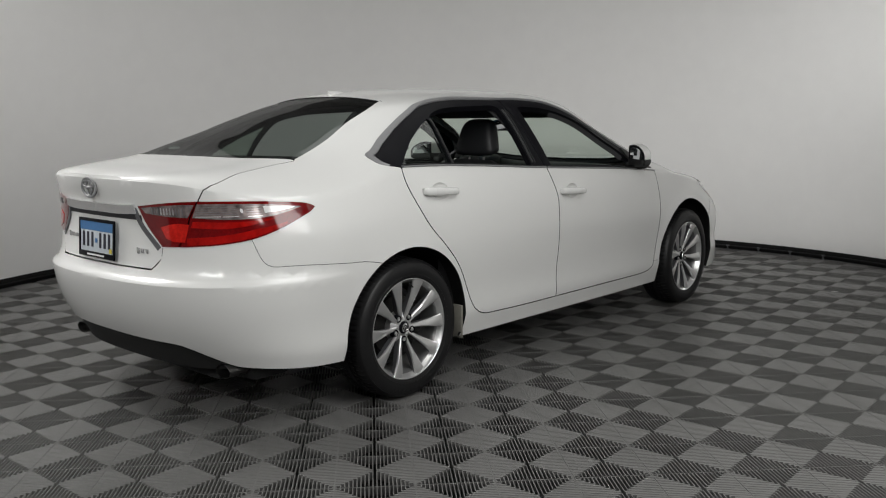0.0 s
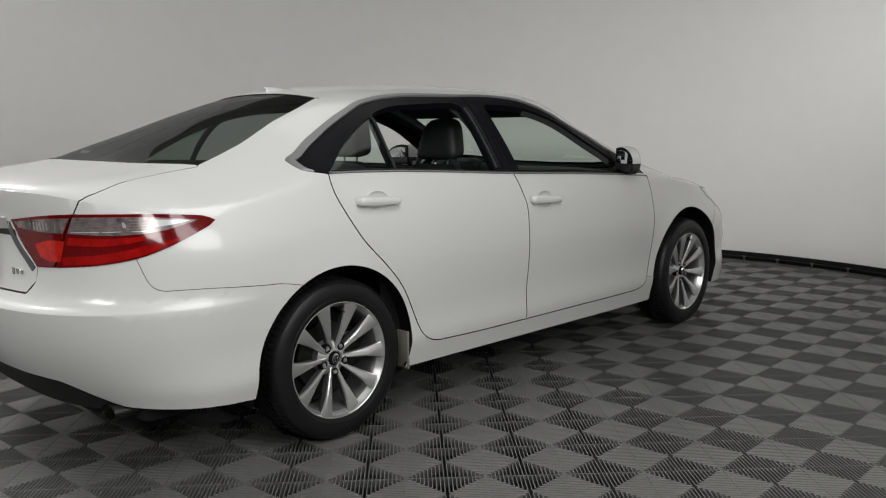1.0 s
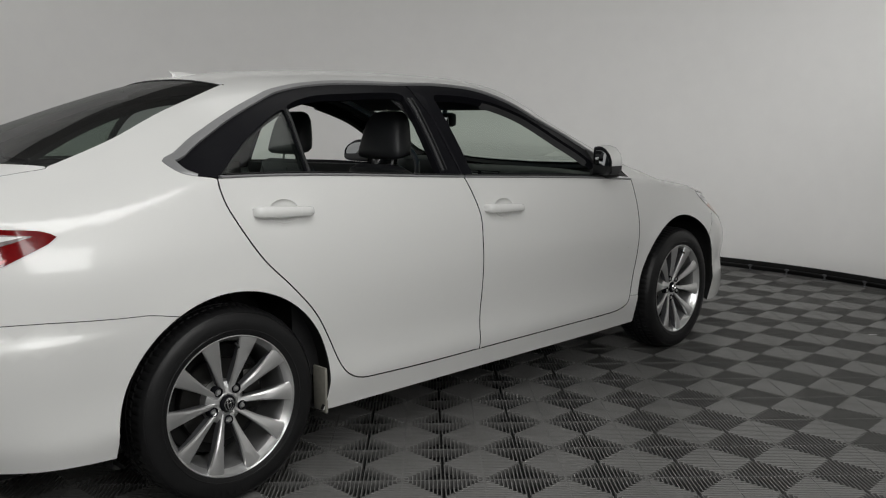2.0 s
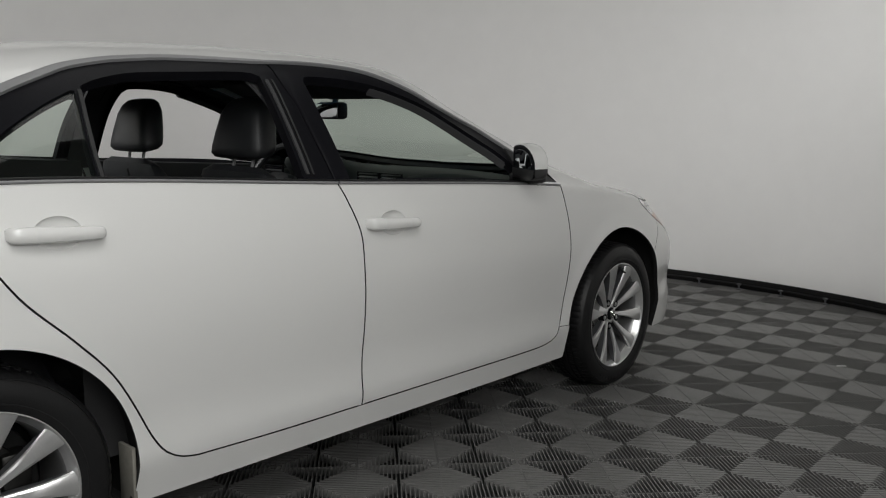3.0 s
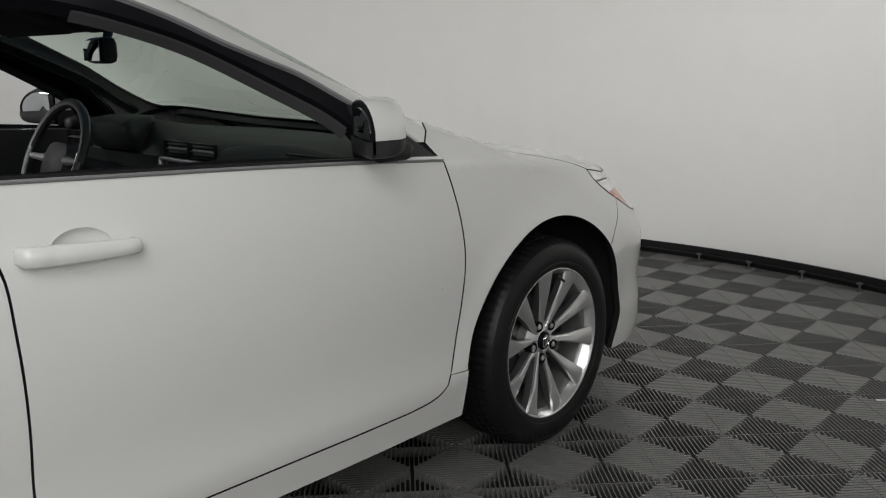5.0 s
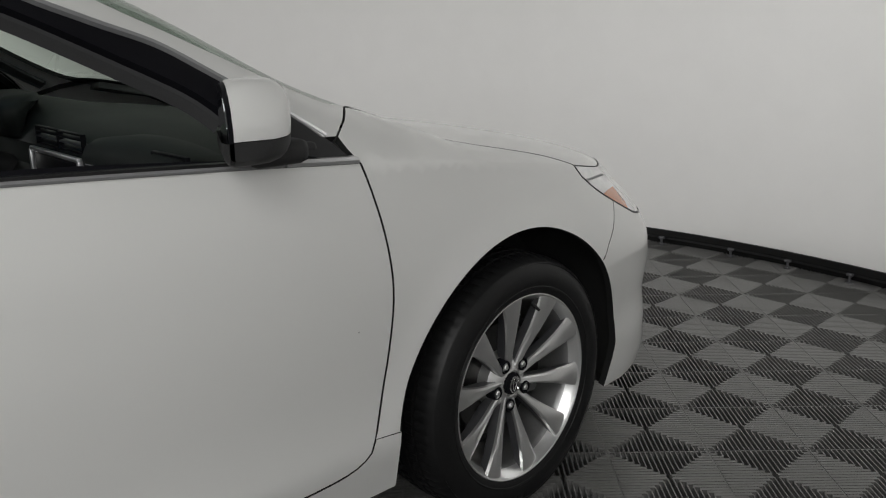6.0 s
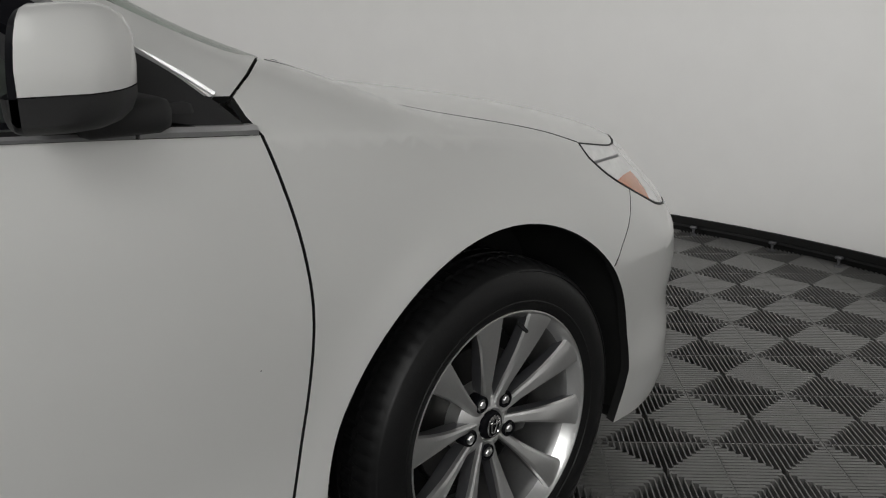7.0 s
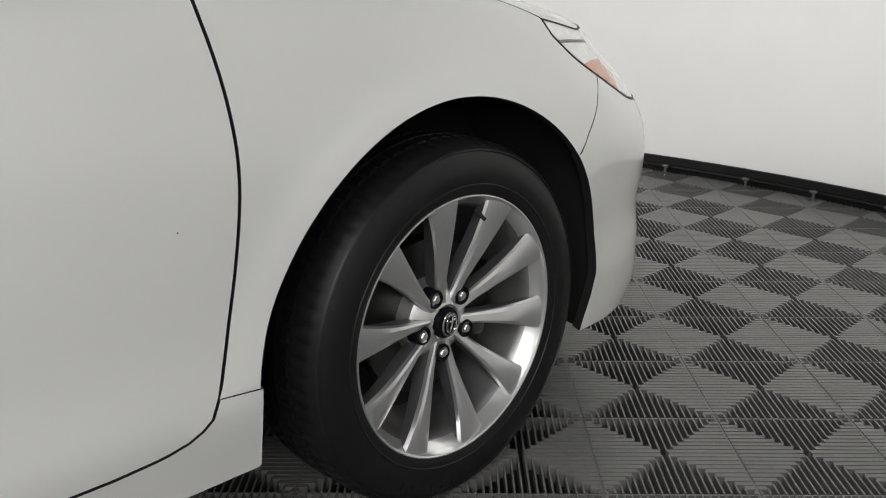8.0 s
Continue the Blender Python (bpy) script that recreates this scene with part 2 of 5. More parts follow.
def wrap(s, z):
    """The lower skin: s runs along the car's outline (it is y along the side), z up."""
    s, z = np.broadcast_arrays(np.asarray(s, float), np.asarray(z, float))
    half = math.pi / 2
    a = np.clip((Y_REAR - s) / L_REAR, 0, 1) * half
    b = np.clip((s - Y_FRONT) / L_FRONT, 0, 1) * half
    y = np.where(s < Y_REAR, Y_REAR - (Y_REAR - tail_end(z)) * np.sin(a) ** (2 / N_REAR),
                 np.where(s > Y_FRONT, Y_FRONT + (nose_end(z) - Y_FRONT) * np.sin(b) ** (2 / N_FRONT), s))
    x = half_width(z) * taper(y) * np.where(s < Y_REAR, np.cos(a) ** (2 / N_REAR), np.cos(b) ** (2 / N_FRONT))
    x = x * (1 - 0.036 * ease((-0.05 - y) / 0.5) * ease((z - 0.80) / 0.26))
    x = x * (1 + 0.018 * np.clip((-0.36 - y) / 0.25, 0, 1) * (1 - np.clip((z - 0.648) / 0.026, 0, 1)))
    x = x * (1 + 0.035 * np.clip((y - 2.95) / 0.3, 0, 1) * np.clip((0.42 - z) / 0.2, 0, 1))
    x = x * (1 - pinch(y) * np.clip((z - 0.58) / 0.27, 0, 1.1) ** 1.6)
    for wy, wz, flare in ((-0.003, 0.330, 0.005), (2.777, 0.338, 0.010)):
        x = x + flare * np.exp(-((np.hypot(y - wy, z - wz) - 0.405) / 0.038) ** 2) * np.clip((z - 0.30) / 0.1, 0, 1)
    return np.stack([x, y, z], -1)


def side_s(y, z):
    """s of the lower skin at the place y along the car."""
    y, z = np.broadcast_arrays(np.asarray(y, float), np.asarray(z, float))
    half = math.pi / 2
    a = np.arcsin(np.clip((Y_REAR - y) / (Y_REAR - tail_end(z)), 0, 1) ** (N_REAR / 2)) / half
    b = np.arcsin(np.clip((y - Y_FRONT) / (nose_end(z) - Y_FRONT), 0, 1) ** (N_FRONT / 2)) / half
    return np.where(y < Y_REAR, Y_REAR - L_REAR * a, np.where(y > Y_FRONT, Y_FRONT + L_FRONT * b, y))


def rear_s(x, z):
    """s of the lower skin on the tail, at x from the middle."""
    x, z = np.broadcast_arrays(np.asarray(x, float), np.asarray(z, float))
    a = np.arccos(np.clip(x / (half_width(z) * 0.985), 0, 1) ** (N_REAR / 2)) / (math.pi / 2)
    return Y_REAR - L_REAR * a


def over(y, t):
    """The upper skin: at y along the car, t from the shoulder (0) over to the ridge (1)."""
    y, t = np.broadcast_arrays(np.asarray(y, float), np.asarray(t, float))
    z0, z2, w = shoulder(y), ridge(y), hug(y)
    x0 = wrap(side_s(y, z0), z0)[..., 0]
    x1 = np.maximum(x0 - lean(y), 0.35 * x0)
    a, b, c = (1 - t) ** 2, 2 * w * t * (1 - t), t * t
    d = a + b + c
    return np.stack([(a * x0 + b * x1) / d, y, (a * z0 + (b + c) * z2) / d], -1)


def over_t(y, x=None, z=None):
    """t of the upper skin at y, from x or from z."""
    y = np.asarray(y, float)
    lo, hi = np.zeros(y.shape), np.ones(y.shape)
    for _ in range(40):
        mid = (lo + hi) / 2
        p = over(y, mid)
        low = (p[..., 0] > x) if x is not None else (p[..., 2] < z)
        lo, hi = np.where(low, mid, lo), np.where(low, hi, mid)
    return (lo + hi) / 2


# ---- panels cut from the two skins ----
def spline(pts, step=0.02):
    """A smooth line through control points, sampled about every step."""
    p = np.array(pts, float)
    if len(p) == 2:
        n = max(int(np.linalg.norm(p[1] - p[0]) / step), 1)
        return p[0] + (p[1] - p[0]) * np.linspace(0, 1, n + 1)[:, None]
    e = np.vstack([2 * p[0] - p[1], p, 2 * p[-1] - p[-2]])
    out = []
    for k in range(1, len(e) - 2):
        n = max(int(np.linalg.norm(e[k + 1] - e[k]) / step), 1)
        t = np.linspace(0, 1, n + 1)[:-1, None]
        out.append(0.5 * (2 * e[k] + (e[k + 1] - e[k - 1]) * t + (2 * e[k - 1] - 5 * e[k] + 4 * e[k + 1] - e[k + 2]) * t ** 2 + (3 * e[k] - e[k - 1] - 3 * e[k + 1] + e[k + 2]) * t ** 3))
    return np.vstack(out + [p[-1:]])


def beside(line, d):
    """The line moved d to its left."""
    line = np.asarray(line, float)
    g = np.gradient(line, axis=0)
    g /= np.maximum(np.linalg.norm(g, axis=1, keepdims=True), 1e-9)
    return line + d * np.stack([-g[:, 1], g[:, 0]], -1)


def straight(*pts, step=0.02):
    return np.vstack([spline((a, b), step) for a, b in zip(pts, pts[1:])])


def loop(*lines):
    """One closed outline from lines laid end to end, with no doubled points."""
    p = np.vstack([np.asarray(l, float) for l in lines])
    keep = [0]
    for k in range(1, len(p)):
        if np.linalg.norm(p[k] - p[keep[-1]]) > 1e-4:
            keep.append(k)
    if np.linalg.norm(p[keep[-1]] - p[keep[0]]) < 1e-4:
        keep.pop()
    return p[keep]


def inside(poly, pts):
    x, y = pts[:, 0], pts[:, 1]
    hit = np.zeros(len(pts), bool)
    q = np.roll(poly, -1, axis=0)
    for (x1, y1), (x2, y2) in zip(poly, q):
        if y1 != y2:
            hit ^= ((y1 > y) != (y2 > y)) & (x < (x2 - x1) * (y - y1) / (y2 - y1) + x1)
    return hit


def patch(bm, skin, outline, holes=(), step=0.035, out=0.0, flange=0.0, mat_index=0, rim_index=0, creases=()):
    """Fill an outline with a net of triangles, laid on a skin (wrap or over), and turn its rim inwards by flange."""
    rims = [np.asarray(outline)] + [np.asarray(h) for h in holes]
    lo, hi = rims[0].min(0), rims[0].max(0)
    gx, gy = np.meshgrid(np.arange(lo[0] + step / 2, hi[0], step), np.arange(lo[1] + step / 2, hi[1], step), indexing="ij")
    gy = gy + (np.arange(gx.shape[0])[:, None] % 2) * step / 2
    grid = np.stack([gx.ravel(), gy.ravel()], -1)
    ok = inside(rims[0], grid)
    for h in rims[1:]:
        ok &= ~inside(h, grid)
    rim_pts = np.vstack(rims)
    grid = grid[ok]
    if len(grid):
        near = np.array([np.min(np.sum((rim_pts - g) ** 2, axis=1)) for g in grid])
        grid = grid[near > (0.45 * step) ** 2]
    for c in creases:
        if len(grid):
            grid = grid[np.array([np.min(np.sum((c - g) ** 2, axis=1)) for g in grid]) > (0.3 * step) ** 2]
    pts, edges, base = [], [], 0
    for r in rims:
        pts += [Vector(p) for p in r]
        edges += [(base + k, base + (k + 1) % len(r)) for k in range(len(r))]
        base += len(r)
    for c in creases:
        pts += [Vector(p) for p in c]
        edges += [(base + k, base + k + 1) for k in range(len(c) - 1)]
        base += len(c)
    pts += [Vector(p) for p in grid]
    vs, es, fs, *_ = geometry.delaunay_2d_cdt(pts, edges, [], 0, 1e-6)
    flat = np.array([tuple(v) for v in vs])
    mid = np.array([flat[list(f)].mean(0) for f in fs])
    ok = inside(rims[0], mid)
    for h in rims[1:]:
        ok &= ~inside(h, mid)
    place = skin(flat[:, 0], flat[:, 1])
    e = 2e-3
    du = skin(flat[:, 0] + e, flat[:, 1]) - skin(flat[:, 0] - e, flat[:, 1])
    dv = skin(flat[:, 0], flat[:, 1] + e) - skin(flat[:, 0], np.maximum(flat[:, 1] - e, 0))
    nrm = np.cross(du, dv)
    nrm /= np.maximum(np.linalg.norm(nrm, axis=1, keepdims=True), 1e-9)
    if skin is over:
        nrm *= np.where(nrm[:, 2:3] < -0.001, -1, 1)
    nrm[nrm[:, 0] < -0.2] *= -1
    place = place + nrm * out
    verts = [None] * len(vs)
    faces = []
    for f, good in zip(fs, ok):
        if not good:
            continue
        for i in f:
            if verts[i] is None:
                verts[i] = bm.verts.new(place[i])
        try:
            face = bm.faces.new([verts[i] for i in f])
        except ValueError:
            continue
        c = Vector(nrm[list(f)].mean(0))
        face.normal_update()
        if face.normal.dot(c) < 0:
            face.normal_flip()
        face.material_index = mat_index
        faces.append(face)
    if flange:
        index = {v: i for i, v in enumerate(verts) if v is not None}
        own = set(faces)
        low = {}
        for f in faces:
            for l in f.loops:
                if sum(1 for g in l.edge.link_faces if g in own) == 1:
                    a, b = l.vert, l.link_loop_next.vert
                    ka, kb = flat[index[a]], flat[index[b]]
                    if abs(a.co.x) < 0.004 and abs(b.co.x) < 0.004:
                        continue
                    if (max(ka[1], kb[1]) < 1e-4) if skin is over else (abs(a.co.z - shoulder(a.co.y)) < 2e-3 and abs(b.co.z - shoulder(b.co.y)) < 2e-3):
                        continue
                    for v in (a, b):
                        if v not in low:
                            low[v] = bm.verts.new(v.co - Vector(nrm[index[v]]) * flange)
                    bm.faces.new((b, a, low[a], low[b])).material_index = rim_index
    return bm


def mirrored(bm):
    """Add the other side of the car to the mesh."""
    got = bmesh.ops.duplicate(bm, geom=bm.verts[:] + bm.edges[:] + bm.faces[:])["geom"]
    verts = [g for g in got if isinstance(g, bmesh.types.BMVert)]
    for v in verts:
        v.co.x = -v.co.x
    bmesh.ops.reverse_faces(bm, faces=[g for g in got if isinstance(g, bmesh.types.BMFace)])
    bmesh.ops.remove_doubles(bm, verts=bm.verts[:], dist=0.0004)
    return bm


def flipped(bm):
    for v in bm.verts:
        v.co.x = -v.co.x
    bmesh.ops.reverse_faces(bm, faces=bm.faces[:])
    return bm


def blacken_rims(bm):
    """The turned-in rims of painted panels are black: the shade of the gaps lies in their colour."""
    bm.normal_update()
    for f in bm.faces:
        if len(f.verts) == 4:
            f.material_index = 1


def shell(name, build, mat, parent, label="", sides=2, smooth=32.0, join=True):
    """A panel of the car: sides 0 makes one mesh of both halves, 2 makes a right and a left one."""
    made = []
    for k in range(1 if sides != 2 else 2):
        bm = bmesh.new()
        build(bm)
        if join:
            bmesh.ops.remove_doubles(bm, verts=bm.verts[:], dist=0.0005)
        if mat is PAINT:
            blacken_rims(bm)
        if sides == 0:
            mirrored(bm)
        elif k:
            flipped(bm)
        # the second slot blackens the rims, as shade inside the panel gaps
        made.append(link_mesh(bm, name, [PAINT, VOID] if mat is PAINT else mat, parent, label, smooth))
    return made[0] if len(made) == 1 else made


def S(*pts):
    return [(float(side_s(y, z)), z) for y, z in pts]


def R(*pts):
    return [(float(rear_s(x, z)), z) for x, z in pts]


def XY(*pts):
    """Points of the upper skin from x and y, as (y, t)."""
    return [(y, float(over_t(np.array(y), x=x))) for x, y in pts]


def belt(y0, y1, step=0.02):
    n = max(int(abs(y1 - y0) / step), 2)
    y = np.linspace(y0, y1, n + 1)
    z = shoulder(y)
    return np.stack([side_s(y, z), z], -1), np.stack([y, np.zeros(n + 1)], -1)


def arc(cy, cz, r, a0, a1, n=40):
    a = np.radians(np.linspace(a0, a1, n + 1))
    y, z = cy + r * np.cos(a), cz + r * np.sin(a)
    return np.stack([side_s(y, z), z], -1)


GAP = 0.0027
WHEEL_R, WHEEL_F, ARCH, ARCH_F = (-0.003, 0.330), (2.777, 0.338), 0.394, 0.404
ARCH_MID = (2.774, 0.337)
SEAM_REAR = spline([(-0.012, 1.088), (-0.011, 1.059), (0.014, 0.979), (0.107, 0.830), (0.225, 0.709), (0.319, 0.605), (0.381, 0.502), (0.430, 0.405), (0.470, 0.350), (0.520, 0.322), (0.570, 0.312)])
SEAM_MID = spline([(1.102, 1.0319), (1.124, 0.990), (1.168, 0.880), (1.178, 0.760), (1.183, 0.600), (1.180, 0.440), (1.184, 0.302)])
SEAM_FRONT = spline([(2.300, 0.9549), (2.318, 0.900), (2.346, 0.785), (2.355, 0.670), (2.338, 0.515), (2.308, 0.366), (2.280, 0.322), (2.230, 0.304), (2.150, 0.298)])
SEAM_BOTTOM = spline([(0.570, 0.312), (0.85, 0.304), (1.184, 0.302), (1.70, 0.300), (2.150, 0.298)])
b_mid = int(np.argmin(abs(SEAM_BOTTOM[:, 0] - 1.184)))
SEAM_TRUNK_TOP = spline([(-0.915, 0.0), (-0.868, 0.151), (-0.746, 0.374), (-0.598, 0.440), (-0.470, 0.389)])
TRUNK_Y = -0.915
trunk_s = float(side_s(TRUNK_Y, shoulder(TRUNK_Y)))
LAMP_TOP = spline([(-0.460, 0.952), (-0.497, 0.970), (-0.61, 0.981), (-0.728, 0.987), (-1.002, 0.990), (-1.17, 0.982), (-1.338, 0.964)])
LAMP_LOW = spline([(-1.238, 0.799), (-1.150, 0.801), (-1.058, 0.806), (-0.93, 0.815), (-0.790, 0.834), (-0.68, 0.862), (-0.603, 0.888), (-0.485, 0.934), (-0.460, 0.952)])
LAMP_IN = spline([(-1.338, 0.964), (-1.307, 0.879), (-1.238, 0.799)])
SEAM_BUMPER = spline([(-0.790, 0.834), (-0.765, 0.785), (-0.735, 0.742), (-0.690, 0.720), (-0.600, 0.717), (-0.485, 0.712), (-0.30, 0.694), (-0.192, 0.674)])
HOOD_SIDE = spline([(2.400, 0.355), (2.47, 0.43), (2.56, 0.47), (2.66, 0.45), (2.76, 0.36), (2.86, 0.255), (2.95, 0.155), (3.02, 0.060), (3.054, 0.020)])


# ---- the room: round wall, skirt, tiled floor, ceiling ----
def at_angle(a, r, z):
    return (BOOTH_X + r * math.cos(a), BOOTH_Y + r * math.sin(a), z)


def curved_wall(bm, a0, a1, r0, r1, z0, z1, n=120):
    rows = []
    for k in range(n + 1):
        a = radians(a0 + (a1 - a0) * k / n)
        rows.append([bm.verts.new(at_angle(a, r, z)) for r, z in ((r0, z0), (r0, z1), (r1, z1), (r1, z0))])
    for p, q in zip(rows, rows[1:]):
        for i in range(4):
            bm.faces.new((p[i], q[i], q[(i + 1) % 4], p[(i + 1) % 4]))
    bm.faces.new(rows[0]), bm.faces.new(rows[-1][::-1])


A0, A1 = -12.0, 265.0
bm = bmesh.new()
curved_wall(bm, A0, A1, BOOTH_R, BOOTH_R + 0.12, 0.082, BOOTH_H)
tagged(part("wall_round", bm, WALL, label="smooth white-painted round booth wall, curving without a corner", smooth=40), category="wall", kind="structure")
bm = bmesh.new()
curved_wall(bm, A0, A1, BOOTH_R + 0.035, BOOTH_R + 0.10, -0.01, 0.081)
curved_wall(bm, A0, A1, BOOTH_R - 0.012, BOOTH_R + 0.034, 0.046, 0.081)
skirt = tagged(part("baseboard", bm, SKIRT, label="black recessed skirt along the foot of the round wall", smooth=40), category="baseboard", kind="structure")
bm = bmesh.new()
curved_wall(bm, A0, A1, BOOTH_R + 0.002, BOOTH_R + 0.014, 0.030, 0.040)
part("cable", bm, PLASTIC, skirt)
# unseen outer walls, added in grey to cut the bounced light
for x0, y0, x1, y1, nm in ((-6.5, -6.2, 7.5, -6.05, "wall_south"), (7.5, -6.2, 7.65, 7.5, "wall_east"), (-6.65, -6.2, -6.5, 7.5, "wall_west"), (-6.65, 7.5, 7.65, 7.65, "wall_north")):
    bm = bmesh.new()
    box(bm, (x1 - x0, y1 - y0, 3.6), ((x0 + x1) / 2, (y0 + y1) / 2, 1.78))
    tagged(part(nm, bm, SURROUND, label="unseen plain grey wall, added outside the booth", smooth=0), category="wall", kind="structure")
# unseen ceiling, added in dark grey to keep bounced light low
bm = bmesh.new()
box(bm, (14.4, 14.0, 0.1), (0.5, 0.7, BOOTH_H + 0.06))
tagged(part("ceiling", bm, CEILING, label="unseen dark grey ceiling, added over the booth", smooth=0), category="ceiling", kind="structure")
# bodies of the added panels, hung from the unseen ceiling
for eye, target, lw, ld, watts, spread in FILL_LAMPS:
    lamp = thing("light_panel", "unseen flat white light panel, added to light the booth", "light panel", group="light panels")
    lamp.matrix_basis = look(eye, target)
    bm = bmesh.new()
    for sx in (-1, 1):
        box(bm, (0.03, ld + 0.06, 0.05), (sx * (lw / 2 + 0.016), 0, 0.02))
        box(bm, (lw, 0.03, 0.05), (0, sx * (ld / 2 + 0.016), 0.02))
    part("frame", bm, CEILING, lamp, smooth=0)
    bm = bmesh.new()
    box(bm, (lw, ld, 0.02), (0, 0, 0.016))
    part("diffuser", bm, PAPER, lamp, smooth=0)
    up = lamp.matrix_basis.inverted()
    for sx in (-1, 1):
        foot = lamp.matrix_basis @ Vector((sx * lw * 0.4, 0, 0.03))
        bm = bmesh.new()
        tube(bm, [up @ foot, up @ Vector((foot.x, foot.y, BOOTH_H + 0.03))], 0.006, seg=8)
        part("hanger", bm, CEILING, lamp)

# ---- the floor: interlocking ribbed tiles, laid askew to the car ----
TILE_D, TILE_A, TILE_U, TILE_V = 0.2913, radians(46.8), -0.0138, 0.0954
RIBS, RIB_H = 20, 0.034
floor = tagged(new("floor"), "grey interlocking ribbed plastic garage tiles, open between the ribs", "floor", kind="structure")


def tile_faces(du=0.0, dv=0.0, cu=1.0, cv=0.0):
    """One tile's ribs: four triangles, the ribs of each square to its own edge."""
    verts, faces = [], []
    d, h = TILE_D, TILE_D / 2
    pitch = d / RIBS

    def bar(u0, u1, v0, v1, top=0.0):
        k = len(verts)
        for u, v in ((u0, v0), (u1, v0), (u1, v1), (u0, v1)):
            for z in (-RIB_H, top):
                verts.append((du + u, dv + v, z))
        faces.extend([(k + 1, k + 3, k + 5, k + 7), (k, k + 2, k + 3, k + 1), (k + 2, k + 4, k + 5, k + 3), (k + 4, k + 6, k + 7, k + 5), (k + 6, k, k + 1, k + 7)])
    e = 0.0022
    for a in (-h, h - e):
        bar(a, a + e, -h, h, -0.002)
        bar(-h + e, h - e, a, a + e, -0.002)
    # unequal ribs put the light and dark of the triangles into the shape
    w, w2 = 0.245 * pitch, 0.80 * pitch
    for k in range(RIBS):
        c = -h + (k + 0.5) * pitch
        reach = h - abs(c)
        n = reach - 0.001
        if n < 0.004:
            continue
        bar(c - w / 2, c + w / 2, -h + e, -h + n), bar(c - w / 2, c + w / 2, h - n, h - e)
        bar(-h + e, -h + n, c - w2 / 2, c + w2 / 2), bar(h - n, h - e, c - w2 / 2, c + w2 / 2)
    return verts, faces


tile_mesh = bpy.data.meshes.new("tile")
tv, tf = tile_faces()
tile_mesh.from_pydata(tv, [], tf)
tile_mesh.materials.append(TILE)
ca, sa = math.cos(TILE_A), math.sin(TILE_A)
cells = []
for i in range(-36, 37):
    for j in range(-36, 37):
        u, v = TILE_U + (i + 0.5) * TILE_D, TILE_V + (j + 0.5) * TILE_D
        x, y = u * ca - v * sa, u * sa + v * ca
        inside_booth = math.hypot(x - BOOTH_X, y - BOOTH_Y) < BOOTH_R + 0.16
        if inside_booth or (0 < x < 6.2 and -5.2 < y < 2.2):
            cells.append((math.hypot(x - 1.75, (y - 2.0) * 0.75), x, y, u, v))
cells.sort()
near_cells, far_cells = cells[:300], cells[300:]
for _, x, y, u, v in near_cells:
    ob = new("tile", tile_mesh)
    ob.parent = floor
    ob.matrix_basis = pose(x, y, 0, 0, 0, math.degrees(TILE_A))
av, af = np.array(tv), np.array(tf)
big_v = np.vstack([av + np.array([u, v, 0]) for *_, u, v in far_cells])
big_f = np.vstack([af + k * len(av) for k in range(len(far_cells))])
far_mesh = bpy.data.meshes.new("far_tiles")
far_mesh.from_pydata(big_v.tolist(), [], big_f.tolist())
far_mesh.materials.append(TILE)
far = tagged(new("far_tiles", far_mesh), kind="stuff")
far.parent = floor
far.matrix_basis = pose(0, 0, 0, 0, 0, math.degrees(TILE_A))
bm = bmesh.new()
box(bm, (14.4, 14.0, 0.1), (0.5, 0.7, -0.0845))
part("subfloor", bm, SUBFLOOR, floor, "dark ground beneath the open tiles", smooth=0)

# ---- the car ----
car = thing("car", "pearl white four-door sedan parked with its windows down", "car", (0, 0, 0))


def w_body(bm):
    front = beside(SEAM_FRONT, GAP)
    low = front[int(np.argmin(abs(front[:, 1] - 0.366) + (front[:, 0] < 2.29))):]
    outline = loop(beside(SEAM_REAR, -GAP), beside(SEAM_BOTTOM, -GAP), low[::-1],
                   S((2.308, 0.362), (2.3755, 0.358)), S((2.376, 0.33)), S((2.384, 0.213)), spline([(2.38, 0.210), (0.374, 0.222)], 0.03), arc(*WHEEL_R, ARCH, -12, 118.7),
                   beside(SEAM_BUMPER, GAP * 0.45)[::-1], LAMP_LOW[int(np.argmin(abs(LAMP_LOW[:, 0] + 0.79))):], LAMP_TOP[:int(np.argmin(abs(LAMP_TOP[:, 0] + 1.002)))],
                   [(-0.998, 0.991), (trunk_s + GAP, shoulder(TRUNK_Y))], belt(TRUNK_Y, -0.0144)[0])
    patch(bm, wrap, outline, flange=0.014)


DLO = spline([(-0.014, 0.000), (-0.072, 0.033), (-0.118, 0.075), (-0.146, 0.142), (-0.152, 0.170), (-0.142, 0.183), (-0.105, 0.188), (0.087, 0.303), (0.288, 0.432), (0.390, 0.501), (0.495, 0.541), (0.610, 0.573), (0.780, 0.596), (1.055, 0.554), (1.130, 0.542), (1.280, 0.537), (1.440, 0.492), (1.570, 0.394), (1.668, 0.320), (1.780, 0.254), (1.890, 0.232), (2.000, 0.221), (2.090, 0.173), (2.172, 0.126), (2.212, 0.094), (2.246, 0.056)])
PILLAR_FOOT = [(2.285, 0.068), (2.340, 0.167), (2.397, 0.345)]
SCREEN_SIDE = [(2.41, 0.385), (2.345, 0.300), (2.21, 0.285), (2.08, 0.295), (1.95, 0.335), (1.80, 0.42), (1.69, 0.53)]
SCREEN_TOP = XY((0.46, 1.615), (0.25, 1.637)) + [(1.645, 1.0)]
BACK_TOP = [(0.238, 1.0)] + XY((0.30, 0.246), (0.44, 0.272))
